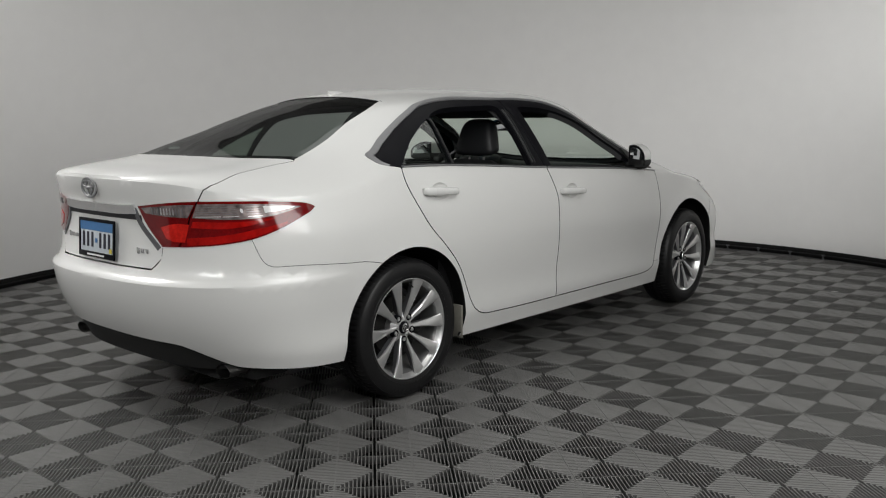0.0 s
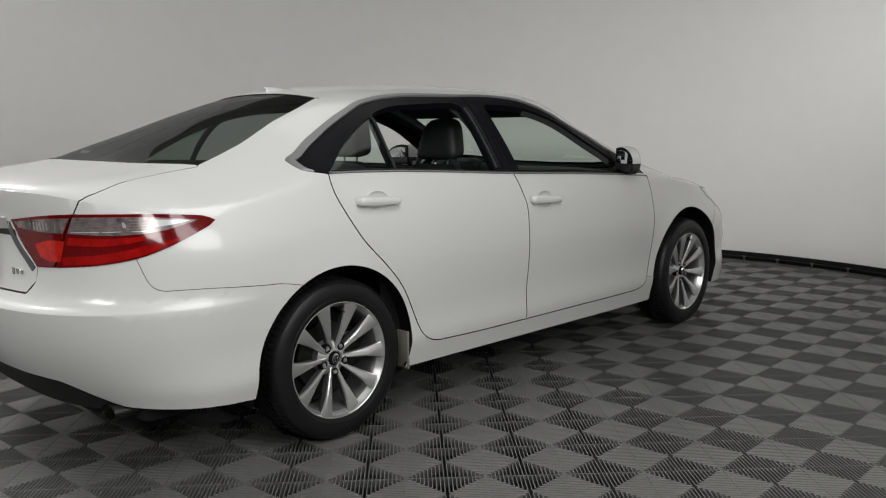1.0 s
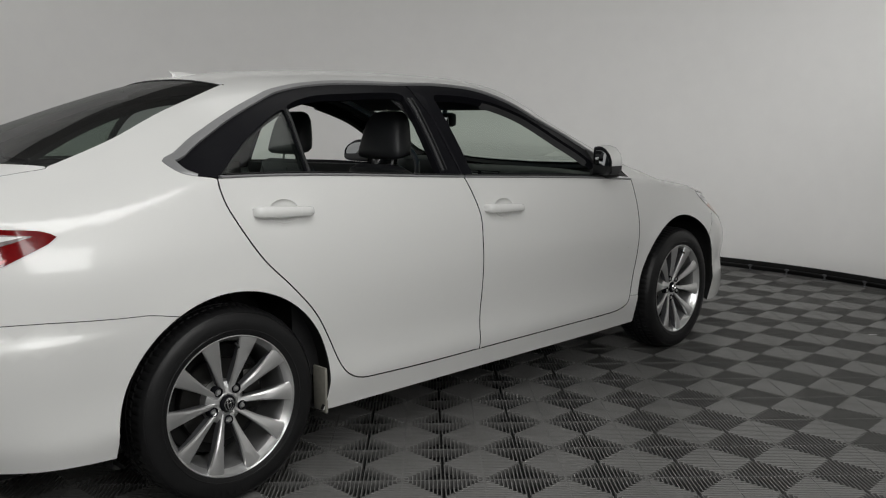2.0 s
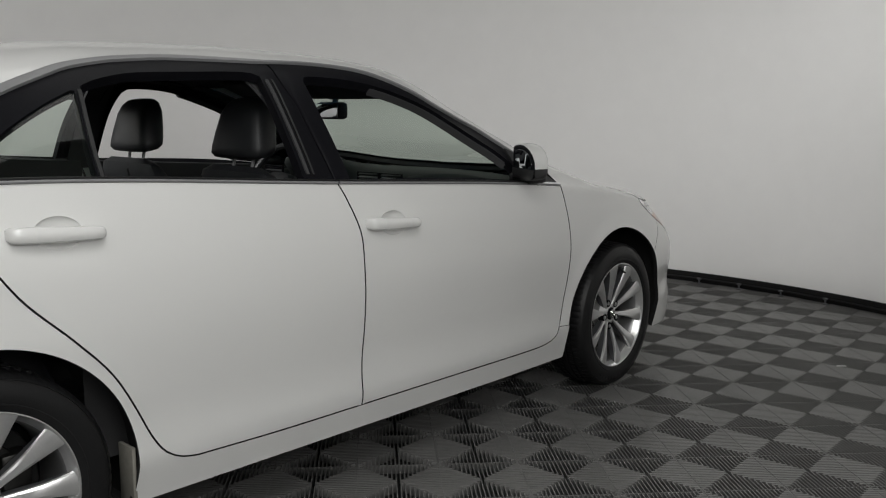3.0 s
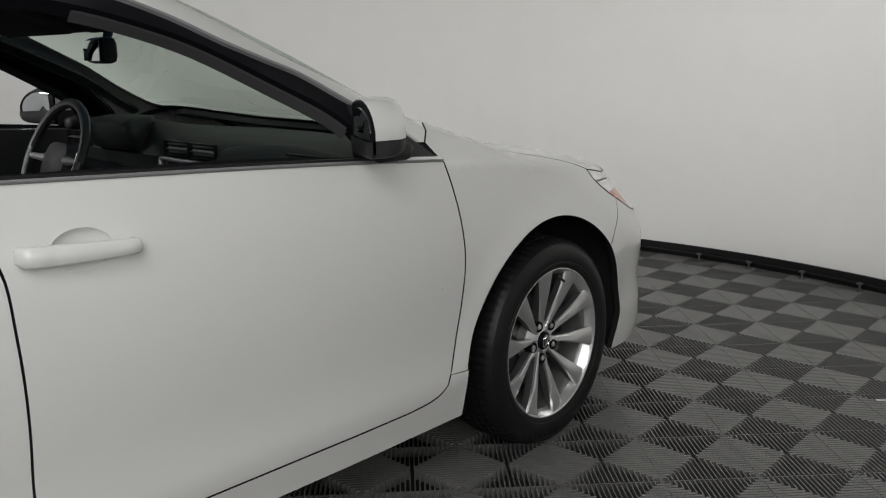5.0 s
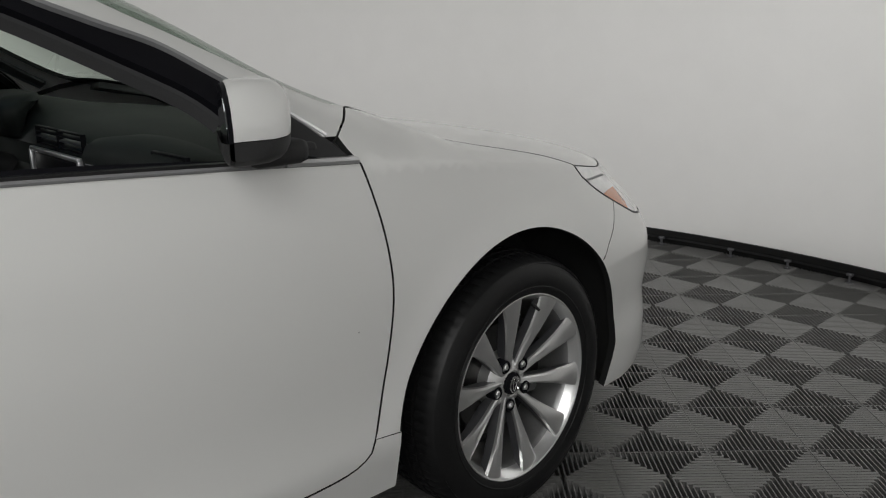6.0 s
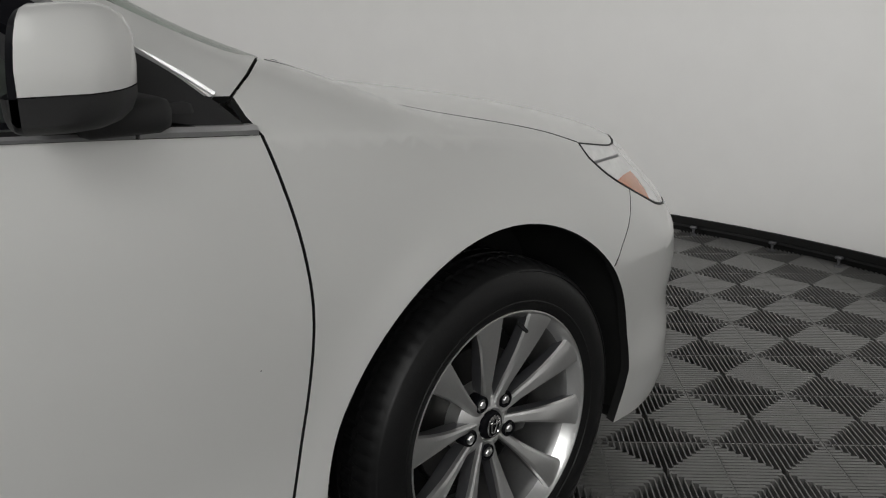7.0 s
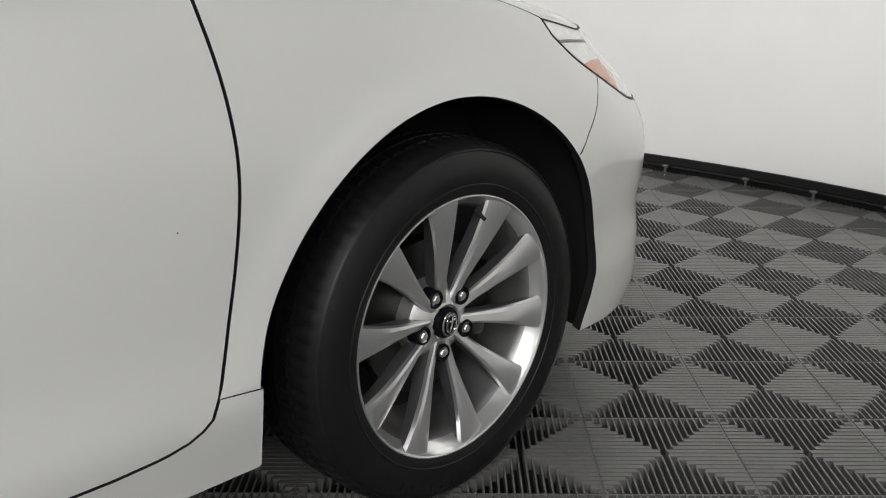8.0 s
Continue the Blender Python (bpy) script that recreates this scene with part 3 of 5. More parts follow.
BACK_SIDE = [(0.278, 0.655), (0.10, 0.565), (-0.157, 0.470), (-0.33, 0.428), (-0.460, 0.404)]
BACK_BASE = XY((0.636, -0.468), (0.52, -0.545), (0.365, -0.607), (0.18, -0.632)) + [(-0.64, 1.0)]


def u_body(bm):
    outline = loop(belt(TRUNK_Y, -0.0144)[1], DLO, PILLAR_FOOT, spline([PILLAR_FOOT[-1]] + SCREEN_SIDE), spline([SCREEN_SIDE[-1]] + SCREEN_TOP),
                   straight((1.645, 1.0), (0.238, 1.0), step=0.03), spline(BACK_TOP + [BACK_SIDE[0]]), spline(BACK_SIDE), beside(SEAM_TRUNK_TOP, -GAP * 0.8)[::-1])
    patch(bm, over, outline, flange=0.014)


def body(bm):
    w_body(bm), u_body(bm)


shell("body_shell", body, PAINT, car, "pearl white roof, pillars, rear quarters and sills", sides=0)


HANDLES = {"rear": (0.094, 0.974), "front": (1.192, 0.902)}


def cup_rim(key, k=1.0):
    y0, z0 = HANDLES[key]
    a = np.linspace(0, 2 * math.pi, 33)[:-1]
    return np.stack([y0 + 0.122 + 0.060 * k * np.cos(a), z0 - 0.006 + 0.040 * k * np.sin(a)], -1)


def rear_door(bm):
    patch(bm, wrap, loop(beside(SEAM_REAR, GAP), beside(SEAM_BOTTOM[:b_mid], GAP), beside(SEAM_MID, -GAP)[::-1], belt(1.0995, -0.0096)[0]), [cup_rim("rear")], flange=0.016)


def front_door(bm):
    front = beside(SEAM_FRONT, -GAP)
    patch(bm, wrap, loop(beside(SEAM_MID, GAP), beside(SEAM_BOTTOM[b_mid + 1:], GAP), front[::-1], belt(2.2976, 1.1045)[0]), [cup_rim("front")], flange=0.016)


LAMP_H_LOW = S((3.058, 0.8465), (3.078, 0.816), (3.115, 0.787), (3.160, 0.759), (3.235, 0.722), (3.312, 0.687), (3.36, 0.670), (3.42, 0.658))
SEAM_NOSE = spline(S((3.088, 0.606), (3.125, 0.634), (3.163, 0.668), (3.190, 0.702), (3.213, 0.733)))


def fender(bm):
    front = beside(SEAM_FRONT, GAP)
    front = front[:int(np.argmin(abs(front[:, 1] - 0.366) + (front[:, 0] < 2.29)))]
    lamp = spline(LAMP_H_LOW)
    k = int(np.argmin(abs(lamp[:, 1] - 0.733)))
    patch(bm, wrap, loop(front, S((2.308, 0.364), (2.3755, 0.3602)), arc(*ARCH_MID, ARCH_F, 176.5, 40.9), beside(SEAM_NOSE, GAP * 0.4)[1:], lamp[:k][::-1], belt(3.058, 2.3024)[0]), step=0.022, flange=0.014)
    patch(bm, over, loop(belt(2.3024, 3.058)[1], beside(HOOD_SIDE, -GAP * 2.0)[::-1], [(2.345, 0.167), (2.290, 0.068), (2.292, 0.03)]), flange=0.014)


shell("front_fender", fender, PAINT, car, "pearl white front wing", smooth=58.0)


LAMP_H_TOP = [(3.058, 0.012), (3.12, 0.016), (3.18, 0.024), (3.235, 0.055)] + XY((0.655, 3.33), (0.56, 3.45))


def hood(bm):
    edge = beside(spline(LAMP_H_TOP), GAP)
    patch(bm, over, loop(beside(HOOD_SIDE, GAP * 2.0)[2:], edge, [(3.48, 0.03)], straight((3.60, 0.004), (3.60, 1.0)), straight((3.60, 1.0), (2.62, 1.0)), spline([(2.62, 1.0)] + XY((0.3, 2.60), (0.55, 2.51), (0.63, 2.475)))), flange=0.014)


shell("hood", hood, PAINT, car, "pearl white engine hood", sides=0)


def nose_line(y0):
    s = np.linspace(float(side_s(y0, shoulder(y0))), Y_FRONT + L_FRONT, 30)
    z = np.full(30, 0.7)
    for _ in range(12):
        z = shoulder(wrap(s, z)[:, 1])
    return np.stack([s, z], -1)


def front_bumper(bm):
    lamp = spline(LAMP_H_LOW)
    k = int(np.argmin(abs(lamp[:, 1] - 0.733)))
    end = Y_FRONT + L_FRONT
    patch(bm, wrap, loop(arc(*ARCH_MID, ARCH_F, 40.9, 0), S((3.176, 0.29)), S((3.160, 0.208)), straight(S((3.160, 0.208))[0], (end, 0.195)), straight((end, 0.195), (end, 0.66)), nose_line(3.46)[::-1], S((3.46, 0.66)), lamp[k:][::-1], beside(SEAM_NOSE, -GAP * 0.4)[::-1]), flange=0.02)


shell("front_bumper", front_bumper, PAINT, car, "pearl white front bumper", sides=0)


def headlamp(bm):
    patch(bm, wrap, loop(beside(spline(LAMP_H_LOW), 0.003), S((3.46, 0.668)), belt(3.46, 3.068)[0]), step=0.02, out=-0.001, flange=0.03)
    patch(bm, over, loop(belt(3.068, 3.46)[1], beside(spline(LAMP_H_TOP), -0.003)[::-1]), step=0.02, out=-0.001, flange=0.03)


shell("headlamp", headlamp, LAMP_SILVER, car, "clear swept-back headlamp with an amber side reflector")
END_R = Y_REAR - L_REAR


def rear_bumper(bm):
    patch(bm, wrap, loop(arc(*WHEEL_R, ARCH, 118.7, 183), S((-0.402, 0.262)), spline(S((-0.402, 0.262)) + [(-0.62, 0.272), (-0.86, 0.286), (-0.96, 0.296), (-1.06, 0.330), (-1.16, 0.370), (-1.25, 0.384), (END_R, 0.388)]),
                         straight((END_R, 0.388), (END_R, 0.700)), spline([(END_R, 0.700), (-1.40, 0.700), (-1.285, 0.699)]), spline([(-1.285, 0.699), (-1.245, 0.745), (-1.236, 0.796)]), LAMP_LOW[:int(np.argmin(abs(LAMP_LOW[:, 0] + 0.79)))], beside(SEAM_BUMPER, -GAP * 0.45)), flange=0.02,
          creases=[spline([(-0.335, z), (END_R, z)], 0.02) for z in (0.560, 0.646, 0.655, 0.664, 0.674)])


shell("rear_bumper", rear_bumper, PAINT, car, "pearl white rear bumper", sides=0)


def tail_line():
    s = np.linspace(END_R, trunk_s - GAP, 24)
    z = np.full(24, 1.05)
    for _ in range(12):
        z = shoulder(wrap(s, z)[:, 1])
    return np.stack([s, z], -1)


TAIL = tail_line()


def trunk_lid(bm):
    k = int(np.argmin(abs(LAMP_TOP[:, 0] + 1.002)))
    patch(bm, wrap, loop(TAIL, [(-1.006, 0.991)], LAMP_TOP[k:], LAMP_IN, [(-1.243, 0.75)], spline([(-1.285, 0.706), (-1.40, 0.706), (END_R, 0.706)]), straight((END_R, 0.706), tuple(TAIL[0]))), flange=0.02)
    y = wrap(TAIL[:, 0], TAIL[:, 1])[:, 1]
    low = np.stack([y, np.zeros(len(y))], -1)
    patch(bm, over, loop(low, beside(SEAM_TRUNK_TOP, GAP * 0.8), spline(BACK_BASE), straight((-0.64, 1.0), (float(y[0]), 1.0))), flange=0.02)


trunk = shell("trunk_lid", trunk_lid, PAINT, car, "pearl white boot lid", sides=0)


def back_glass(bm):
    patch(bm, over, loop(spline(BACK_BASE), straight((-0.64, 1.0), (0.238, 1.0)), spline(BACK_TOP + [BACK_SIDE[0]]), spline(BACK_SIDE)), out=-0.004)


rear_window = shell("rear_window", back_glass, DARK_TINT, car, "dark tinted rear window", sides=0)


def screen(bm):
    patch(bm, over, loop(spline(SCREEN_SIDE), spline([SCREEN_SIDE[-1]] + SCREEN_TOP), straight((1.645, 1.0), (2.60, 1.0)), spline([(2.60, 1.0)] + XY((0.35, 2.57), (0.55, 2.48)) + [SCREEN_SIDE[0]])), out=-0.004)


windshield = shell("windshield", screen, TINT, car, "greenish laminated windshield", sides=0)


# doors and their frames
OPEN_REAR = loop(spline([(0.354, 0.010), (0.366, 0.12), (0.402, 0.322), (0.44, 0.372), (0.52, 0.412), (0.61, 0.438), (0.75, 0.450), (0.92, 0.449), (1.000, 0.434), (1.020, 0.405), (1.010, 0.33), (0.990, 0.14), (0.984, 0.010)]), straight((0.984, 0.010), (0.352, 0.010)))
OPEN_QUARTER = loop(spline([(0.000, 0.010), (0.150, 0.150), (0.300, 0.272), (0.378, 0.328)]), straight((0.388, 0.324), (0.352, 0.12), (0.341, 0.010), (0.000, 0.010)))
OPEN_FRONT = loop(spline([(1.165, 0.010), (1.163, 0.20), (1.178, 0.36), (1.195, 0.395), (1.25, 0.398), (1.36, 0.378), (1.46, 0.338), (1.56, 0.288), (1.64, 0.250), (1.72, 0.216), (1.81, 0.180), (1.90, 0.149), (1.98, 0.122), (2.035, 0.097), (2.070, 0.066), (2.082, 0.030), (2.082, 0.010)]), straight((2.082, 0.010), (1.165, 0.010)))


k_tip = int(np.argmin(DLO[:, 0]))
k_b = int(np.argmin(abs(DLO[:, 0] - 1.100)))


def rear_frame(bm):
    top = beside(DLO[:k_b], -0.012)
    patch(bm, over, loop(top, [(1.095, 0.48), (1.086, 0.22), (1.099, 0.0)], straight((1.099, 0.001), (0.0, 0.001))), [OPEN_REAR, OPEN_QUARTER], step=0.03, out=-0.006, flange=0.030)


def front_frame(bm):
    top = beside(DLO[k_b:], -0.012)
    patch(bm, over, loop([(1.105, 0.0), (1.092, 0.22), (1.101, 0.48)], top, [(2.265, 0.03)], straight((2.285, 0.001), (1.105, 0.001))), [OPEN_FRONT], step=0.03, out=-0.006, flange=0.034)


def quarter_glass(bm):
    patch(bm, over, OPEN_QUARTER, step=0.03, out=-0.012)


def ribbon(bm, line, width, thick, out=0.004):
    """A flat bar laid along a line of the upper skin."""
    a = np.asarray(line, float)
    b = beside(a, -width)
    pa, pb = over(a[:, 0], np.maximum(a[:, 1], 0)), over(b[:, 0], np.maximum(b[:, 1], 0.0))
    rows = []
    for k in range(len(a)):
        d = Vector(pa[min(k + 1, len(a) - 1)] - pa[max(k - 1, 0)])
        n = d.cross(Vector(pb[k] - pa[k]))
        n = (n if n.x > 0 else -n).normalized()
        p, q = Vector(pa[k]), Vector(pb[k])
        rows.append([bm.verts.new(c) for c in (p - n * thick, p + n * out * 0.5, p.lerp(q, 0.5) + n * out, q + n * out * 0.5, q - n * thick)])
    for r, t in zip(rows, rows[1:]):
        for i in range(4):
            bm.faces.new((r[i], r[i + 1], t[i + 1], t[i]))
    bm.faces.new(rows[0][::-1]), bm.faces.new(rows[-1])


def mesh_pair(name, build, mat, parents, label="", smooth=32.0):
    """The same part on the right and on the left, under a right and a left parent."""
    made = []
    for k in (0, 1):
        bm = bmesh.new()
        build(bm)
        bmesh.ops.recalc_face_normals(bm, faces=bm.faces)
        if k:
            flipped(bm)
        made.append(link_mesh(bm, name, mat, parents[k], label, smooth))
    return made


rear_doors = shell("rear_door", rear_door, PAINT, car, "pearl white rear door with its window down")
front_doors = shell("front_door", front_door, PAINT, car, "pearl white front door with its window down")
for builder, doors in ((rear_frame, rear_doors), (front_frame, front_doors)):
    for k in (0, 1):
        bm = bmesh.new()
        builder(bm)
        if k:
            flipped(bm)
        link_mesh(bm, "window_frame", BLACK, doors[k], "black window frame")
for k in (0, 1):
    bm = bmesh.new()
    quarter_glass(bm)
    if k:
        flipped(bm)
    link_mesh(bm, "quarter_glass", TINT, rear_doors[k], "small fixed pane of tinted glass")
TRIM = DLO[3:]
TRIM_W = np.interp(np.arange(len(TRIM)), [0, k_tip - 5, k_tip, k_tip + 12], [0.010, 0.030, 0.048, 0.040])
TRIM_W = np.where(TRIM[:, 0] > 0.08, np.interp(TRIM[:, 0], [0.08, 0.5, 0.80, 1.05, 1.14, 1.3, 1.9, 2.1, 2.25], [0.040, 0.036, 0.040, 0.030, 0.014, 0.013, 0.017, 0.013, 0.007]), TRIM_W)[:, None]
mesh_pair("window_trim", lambda bm: ribbon(bm, TRIM, TRIM_W, 0.006, 0.006), SATIN, (car, car), "satin grey trim round the side windows")


# ---- wheels ----
def tyre_mesh(bm):
    """A tyre: a bulging sidewall with a raised ring, a ribbed shoulder of blocks, and four grooves round the tread."""
    prof = [(0.228, 0.080), (0.2365, 0.096), (0.2415, 0.1030), (0.2490, 0.1064), (0.2555, 0.1078), (0.2568, 0.1094), (0.2592, 0.1096), (0.2606, 0.1084), (0.2760, 0.1108), (0.2950, 0.1088), (0.3090, 0.1036), (0.3145, 0.1000),
            (0.3158, 0.1022), (0.3180, 0.1008), (0.3195, 0.0982), (0.3262, 0.0890), (0.3304, 0.0770), (0.3325, 0.0600), (0.3330, 0.0515), (0.3260, 0.0505), (0.3260, 0.0435), (0.3335, 0.0425), (0.3340, 0.0210), (0.3265, 0.0200), (0.3265, 0.0130), (0.3340, 0.0120)]
    prof = prof + [(r, -h) for r, h in prof[::-1]]
    rings = lathe(bm, prof, seg=300)
    for k in range(0, 300, 4):
        for step, rows in ((k, (15, 16, 17, 18)), ((k + 2) % 300, (21, 22))):
            for i in rows:
                for j in (i, len(prof) - 1 - i):
                    v = rings[step][j]
                    f = 1 - (0.0045 if i > 16 else 0.0020) / math.hypot(v.co.y, v.co.z)
                    v.co.y *= f
                    v.co.z *= f


def spoke(bm, ang):
    """A spoke that widens from the hub to the rim: a flat outer face, bevelled along both edges, on deep leaning sides."""
    rows = []
    for r, half, x_face, drop in ((0.026, 0.0095, 0.0600, 0.020), (0.052, 0.0092, 0.0640, 0.030), (0.085, 0.0106, 0.0700, 0.038), (0.120, 0.0140, 0.0790, 0.040), (0.155, 0.0188, 0.0872, 0.038), (0.190, 0.0248, 0.0940, 0.036), (0.215, 0.0300, 0.0975, 0.034), (0.227, 0.0330, 0.0988, 0.030), (0.2350, 0.0352, 0.0988, 0.016)):
        ring = []
        for off, x in ((-half * 0.80, x_face - drop), (-half, x_face - 0.010), (-half * 0.90, x_face - 0.0022), (-half * 0.55, x_face), (half * 0.50, x_face - 0.0030), (half * 0.88, x_face - 0.0072), (half, x_face - 0.012), (half * 0.80, x_face - drop)):
            ring.append(bm.verts.new((x, r * math.cos(ang) - off * math.sin(ang), r * math.sin(ang) + off * math.cos(ang))))
        rows.append(ring)
    for p, q in zip(rows, rows[1:]):
        for i in range(8):
            # sides and back take darker alloy: shade between the spokes put in colour
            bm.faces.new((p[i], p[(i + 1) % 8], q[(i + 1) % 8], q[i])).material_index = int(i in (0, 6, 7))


def build_wheel():
    w = new("wheel")
    w.parent = car
    tagged(w, "ten-spoke grey alloy wheel with a black tyre")
    bm = bmesh.new()
    tyre_mesh(bm)
    tyre = part("tyre", bm, RUBBER, w, smooth=28)
    for k in range(7):
        a = radians(-112 + 5.2 * k)
        bm = bmesh.new()
        box(bm, (0.004, 0.012, 0.018), (0.1082, 0.2905 * math.cos(a), 0.2905 * math.sin(a)), 0.0, Matrix.Rotation(a - math.pi / 2, 4, "X"))
        part("sidewall_bar", bm, RUBBER, tyre, smooth=0)
    bm = bmesh.new()
    lathe(bm, [(0.228, 0.082), (0.2370, 0.0970), (0.2405, 0.1010), (0.2400, 0.1032), (0.2380, 0.1036), (0.2358, 0.1016), (0.2345, 0.0970), (0.2290, 0.0880), (0.2200, 0.0735), (0.2240, 0.0740)], seg=96)
    part("rim", bm, ALLOY, w, smooth=30)
    # barrel in darker alloy: the shade inside the wheel lies in its colour
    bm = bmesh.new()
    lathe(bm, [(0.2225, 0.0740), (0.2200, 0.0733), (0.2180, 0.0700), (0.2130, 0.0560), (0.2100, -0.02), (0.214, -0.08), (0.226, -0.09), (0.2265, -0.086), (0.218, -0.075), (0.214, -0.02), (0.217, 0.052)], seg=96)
    part("barrel", bm, ALLOY_SHADED, w, "alloy inner barrel, darkened for the shade inside the wheel", smooth=30)
    for k in range(10):
        bm = bmesh.new()
        spoke(bm, math.pi / 2 + radians(18 + 36 * k))
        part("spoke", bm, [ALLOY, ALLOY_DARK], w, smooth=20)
    bm = bmesh.new()
    lathe(bm, [(0.0005, 0.045), (0.024, 0.050), (0.0305, 0.0590), (0.034, 0.0625), (0.040, 0.0605), (0.058, 0.0520), (0.072, 0.0400), (0.076, 0.0), (0.0005, 0.0)][::-1], seg=40)
    part("hub", bm, ALLOY, w, "alloy hub, its nut pockets given as black rings")
    bm = bmesh.new()
    lathe(bm, [(0.0005, 0.0715), (0.020, 0.0705), (0.0265, 0.068), (0.029, 0.064), (0.029, 0.05)], seg=32)
    part("centre_cap", bm, BLACK, w, "black centre cap with a plain silver ring")
    bm = bmesh.new()
    for rx, rz, cz in ((0.0165, 0.021, 0.0), (0.0065, 0.0165, 0.002), (0.0145, 0.006, 0.010)):
        pts = [(0.0722, rx * math.cos(a), cz + rz * math.sin(a)) for a in np.linspace(0, 2 * math.pi, 29)]
        tube(bm, pts, 0.0020, seg=6, caps=False)
    part("emblem", bm, CHROME, w, "silver oval emblem")
    for k in range(5):
        a = radians(-90 + 72 * k)
        cy, cz = 0.0575 * math.cos(a), 0.0575 * math.sin(a)
        bm = bmesh.new()
        lathe(bm, [(0.0005, 0.0680), (0.0066, 0.0678), (0.0082, 0.0660), (0.0092, 0.060), (0.0098, 0.03)], seg=6, m=Matrix.Translation((0, cy, cz)))
        part("lug_nut", bm, ALLOY, w, smooth=25)
        # black ring puts the shade of a sunk nut pocket into colour
        bm = bmesh.new()
        lathe(bm, [(0.0112, 0.046), (0.0125, 0.0655), (0.0148, 0.0668), (0.0172, 0.0640), (0.0182, 0.04)], seg=20, m=Matrix.Translation((0, cy, cz)))
        part("nut_pocket", bm, BLACK, w)
    bm = bmesh.new()
    lathe(bm, [(0.06, 0.010), (0.145, 0.010), (0.148, 0.006), (0.148, -0.016), (0.145, -0.020), (0.06, -0.020)], seg=48)
    part("brake_disc", bm, STEEL, w)
    bm = bmesh.new()
    lathe(bm, [(0.0005, -0.03), (0.19, -0.03), (0.195, -0.06)], seg=40)
    part("backing_plate", bm, VOID, w)
    bm = bmesh.new()
    box(bm, (0.06, 0.075, 0.15), (0.0, 0.118, 0.02), 0.014)
    part("brake_caliper", bm, STEEL, w)
    bm = bmesh.new()
    tube(bm, [(0.075, 0.03, 0.205), (0.10, 0.028, 0.195)], [0.0045, 0.0035], seg=8)
    part("valve", bm, PLASTIC, w)
    return w


TYRE_X = 0.778
wheel = build_wheel()
wheel.matrix_basis = pose(TYRE_X, WHEEL_R[0], 0.3335)
copy_thing(wheel, pose(TYRE_X, WHEEL_F[0], 0.3335, -9, 0, 2.4))
copy_thing(wheel, pose(-TYRE_X, WHEEL_R[0], 0.3335, 0, 0, 180))
copy_thing(wheel, pose(-TYRE_X, WHEEL_F[0], 0.3335, 0, 0, 182.4))


# ---- lamps, handles, mirrors, badges and other fittings of the car ----
def strip(bm, skin, line, width, out, thick=0.004):
    """A narrow raised bar along a line of a skin."""
    patch(bm, skin, loop(beside(line, width / 2), beside(line, -width / 2)[::-1]), step=0.05, out=out, flange=thick)


LAMP_CUT_TOP, LAMP_CUT_LOW = int(np.argmin(abs(LAMP_TOP[:, 0] + 1.002))), int(np.argmin(abs(LAMP_LOW[:, 0] + 1.148)))


def lamp_outer(bm):
    top, low = LAMP_TOP[:LAMP_CUT_TOP], LAMP_LOW[LAMP_CUT_LOW + 1:]
    rim = loop(low, top, [(-1.001, 0.989), (-1.066, 0.925), (-1.100, 0.87), (-1.143, 0.803)])
    patch(bm, wrap, rim, step=0.025, out=0.003, flange=0.03)


def lamp_inner(bm):
    rim = loop(LAMP_TOP[LAMP_CUT_TOP + 1:], LAMP_IN, LAMP_LOW[:LAMP_CUT_LOW], [(-1.153, 0.803), (-1.109, 0.87), (-1.075, 0.925), (-1.010, 0.989)])
    patch(bm, wrap, rim, step=0.025, out=0.003, flange=0.03)


outer_lamps = shell("tail_lamp", lamp_outer, RED_DARK, car, "red wrap-round tail lamp with a clear band", smooth=30)
inner_lamps = shell("inner_tail_lamp", lamp_inner, RED_DARK, car, "red tail lamp set in the boot lid", smooth=30)


def clear_band(bm):
    patch(bm, wrap, loop(spline([(-0.52, 0.957), (-0.684, 0.973), (-0.865, 0.979), (-1.012, 0.979)]), spline([(-1.058, 0.923), (-0.896, 0.916), (-0.784, 0.917), (-0.672, 0.925), (-0.59, 0.940), (-0.52, 0.957)])), step=0.02, out=0.0055, flange=0.004)


def clear_band_in(bm):
    patch(bm, wrap, loop(spline([(-1.028, 0.977), (-1.15, 0.973), (-1.318, 0.958)]), spline([(-1.300, 0.936), (-1.20, 0.927), (-1.082, 0.922)])), step=0.02, out=0.0055, flange=0.004)


def bright_red(bm):
    low = beside(LAMP_LOW[LAMP_CUT_LOW + 1:], 0.006)
    low = low[(low[:, 0] > -1.115) & (low[:, 0] < -0.60)]
    rise = 0.030 * np.clip((-0.56 - low[:, 0]) / 0.2, 0.25, 1.0)
    patch(bm, wrap, loop(low, (low + np.stack([0 * rise, rise], -1))[::-1]), step=0.02, out=0.005, flange=0.003)


def mid_red(bm):
    patch(bm, wrap, loop(spline([(-0.66, 0.918), (-0.78, 0.908), (-0.90, 0.905), (-1.060, 0.908)]), spline([(-1.078, 0.882), (-0.93, 0.878), (-0.80, 0.888), (-0.66, 0.914)])), step=0.02, out=0.005, flange=0.003)


def bright_red_in(bm):
    patch(bm, wrap, loop(spline([(-1.085, 0.895), (-1.16, 0.897), (-1.235, 0.880)]), spline([(-1.215, 0.835), (-1.17, 0.822), (-1.118, 0.822)])), step=0.02, out=0.005, flange=0.003)


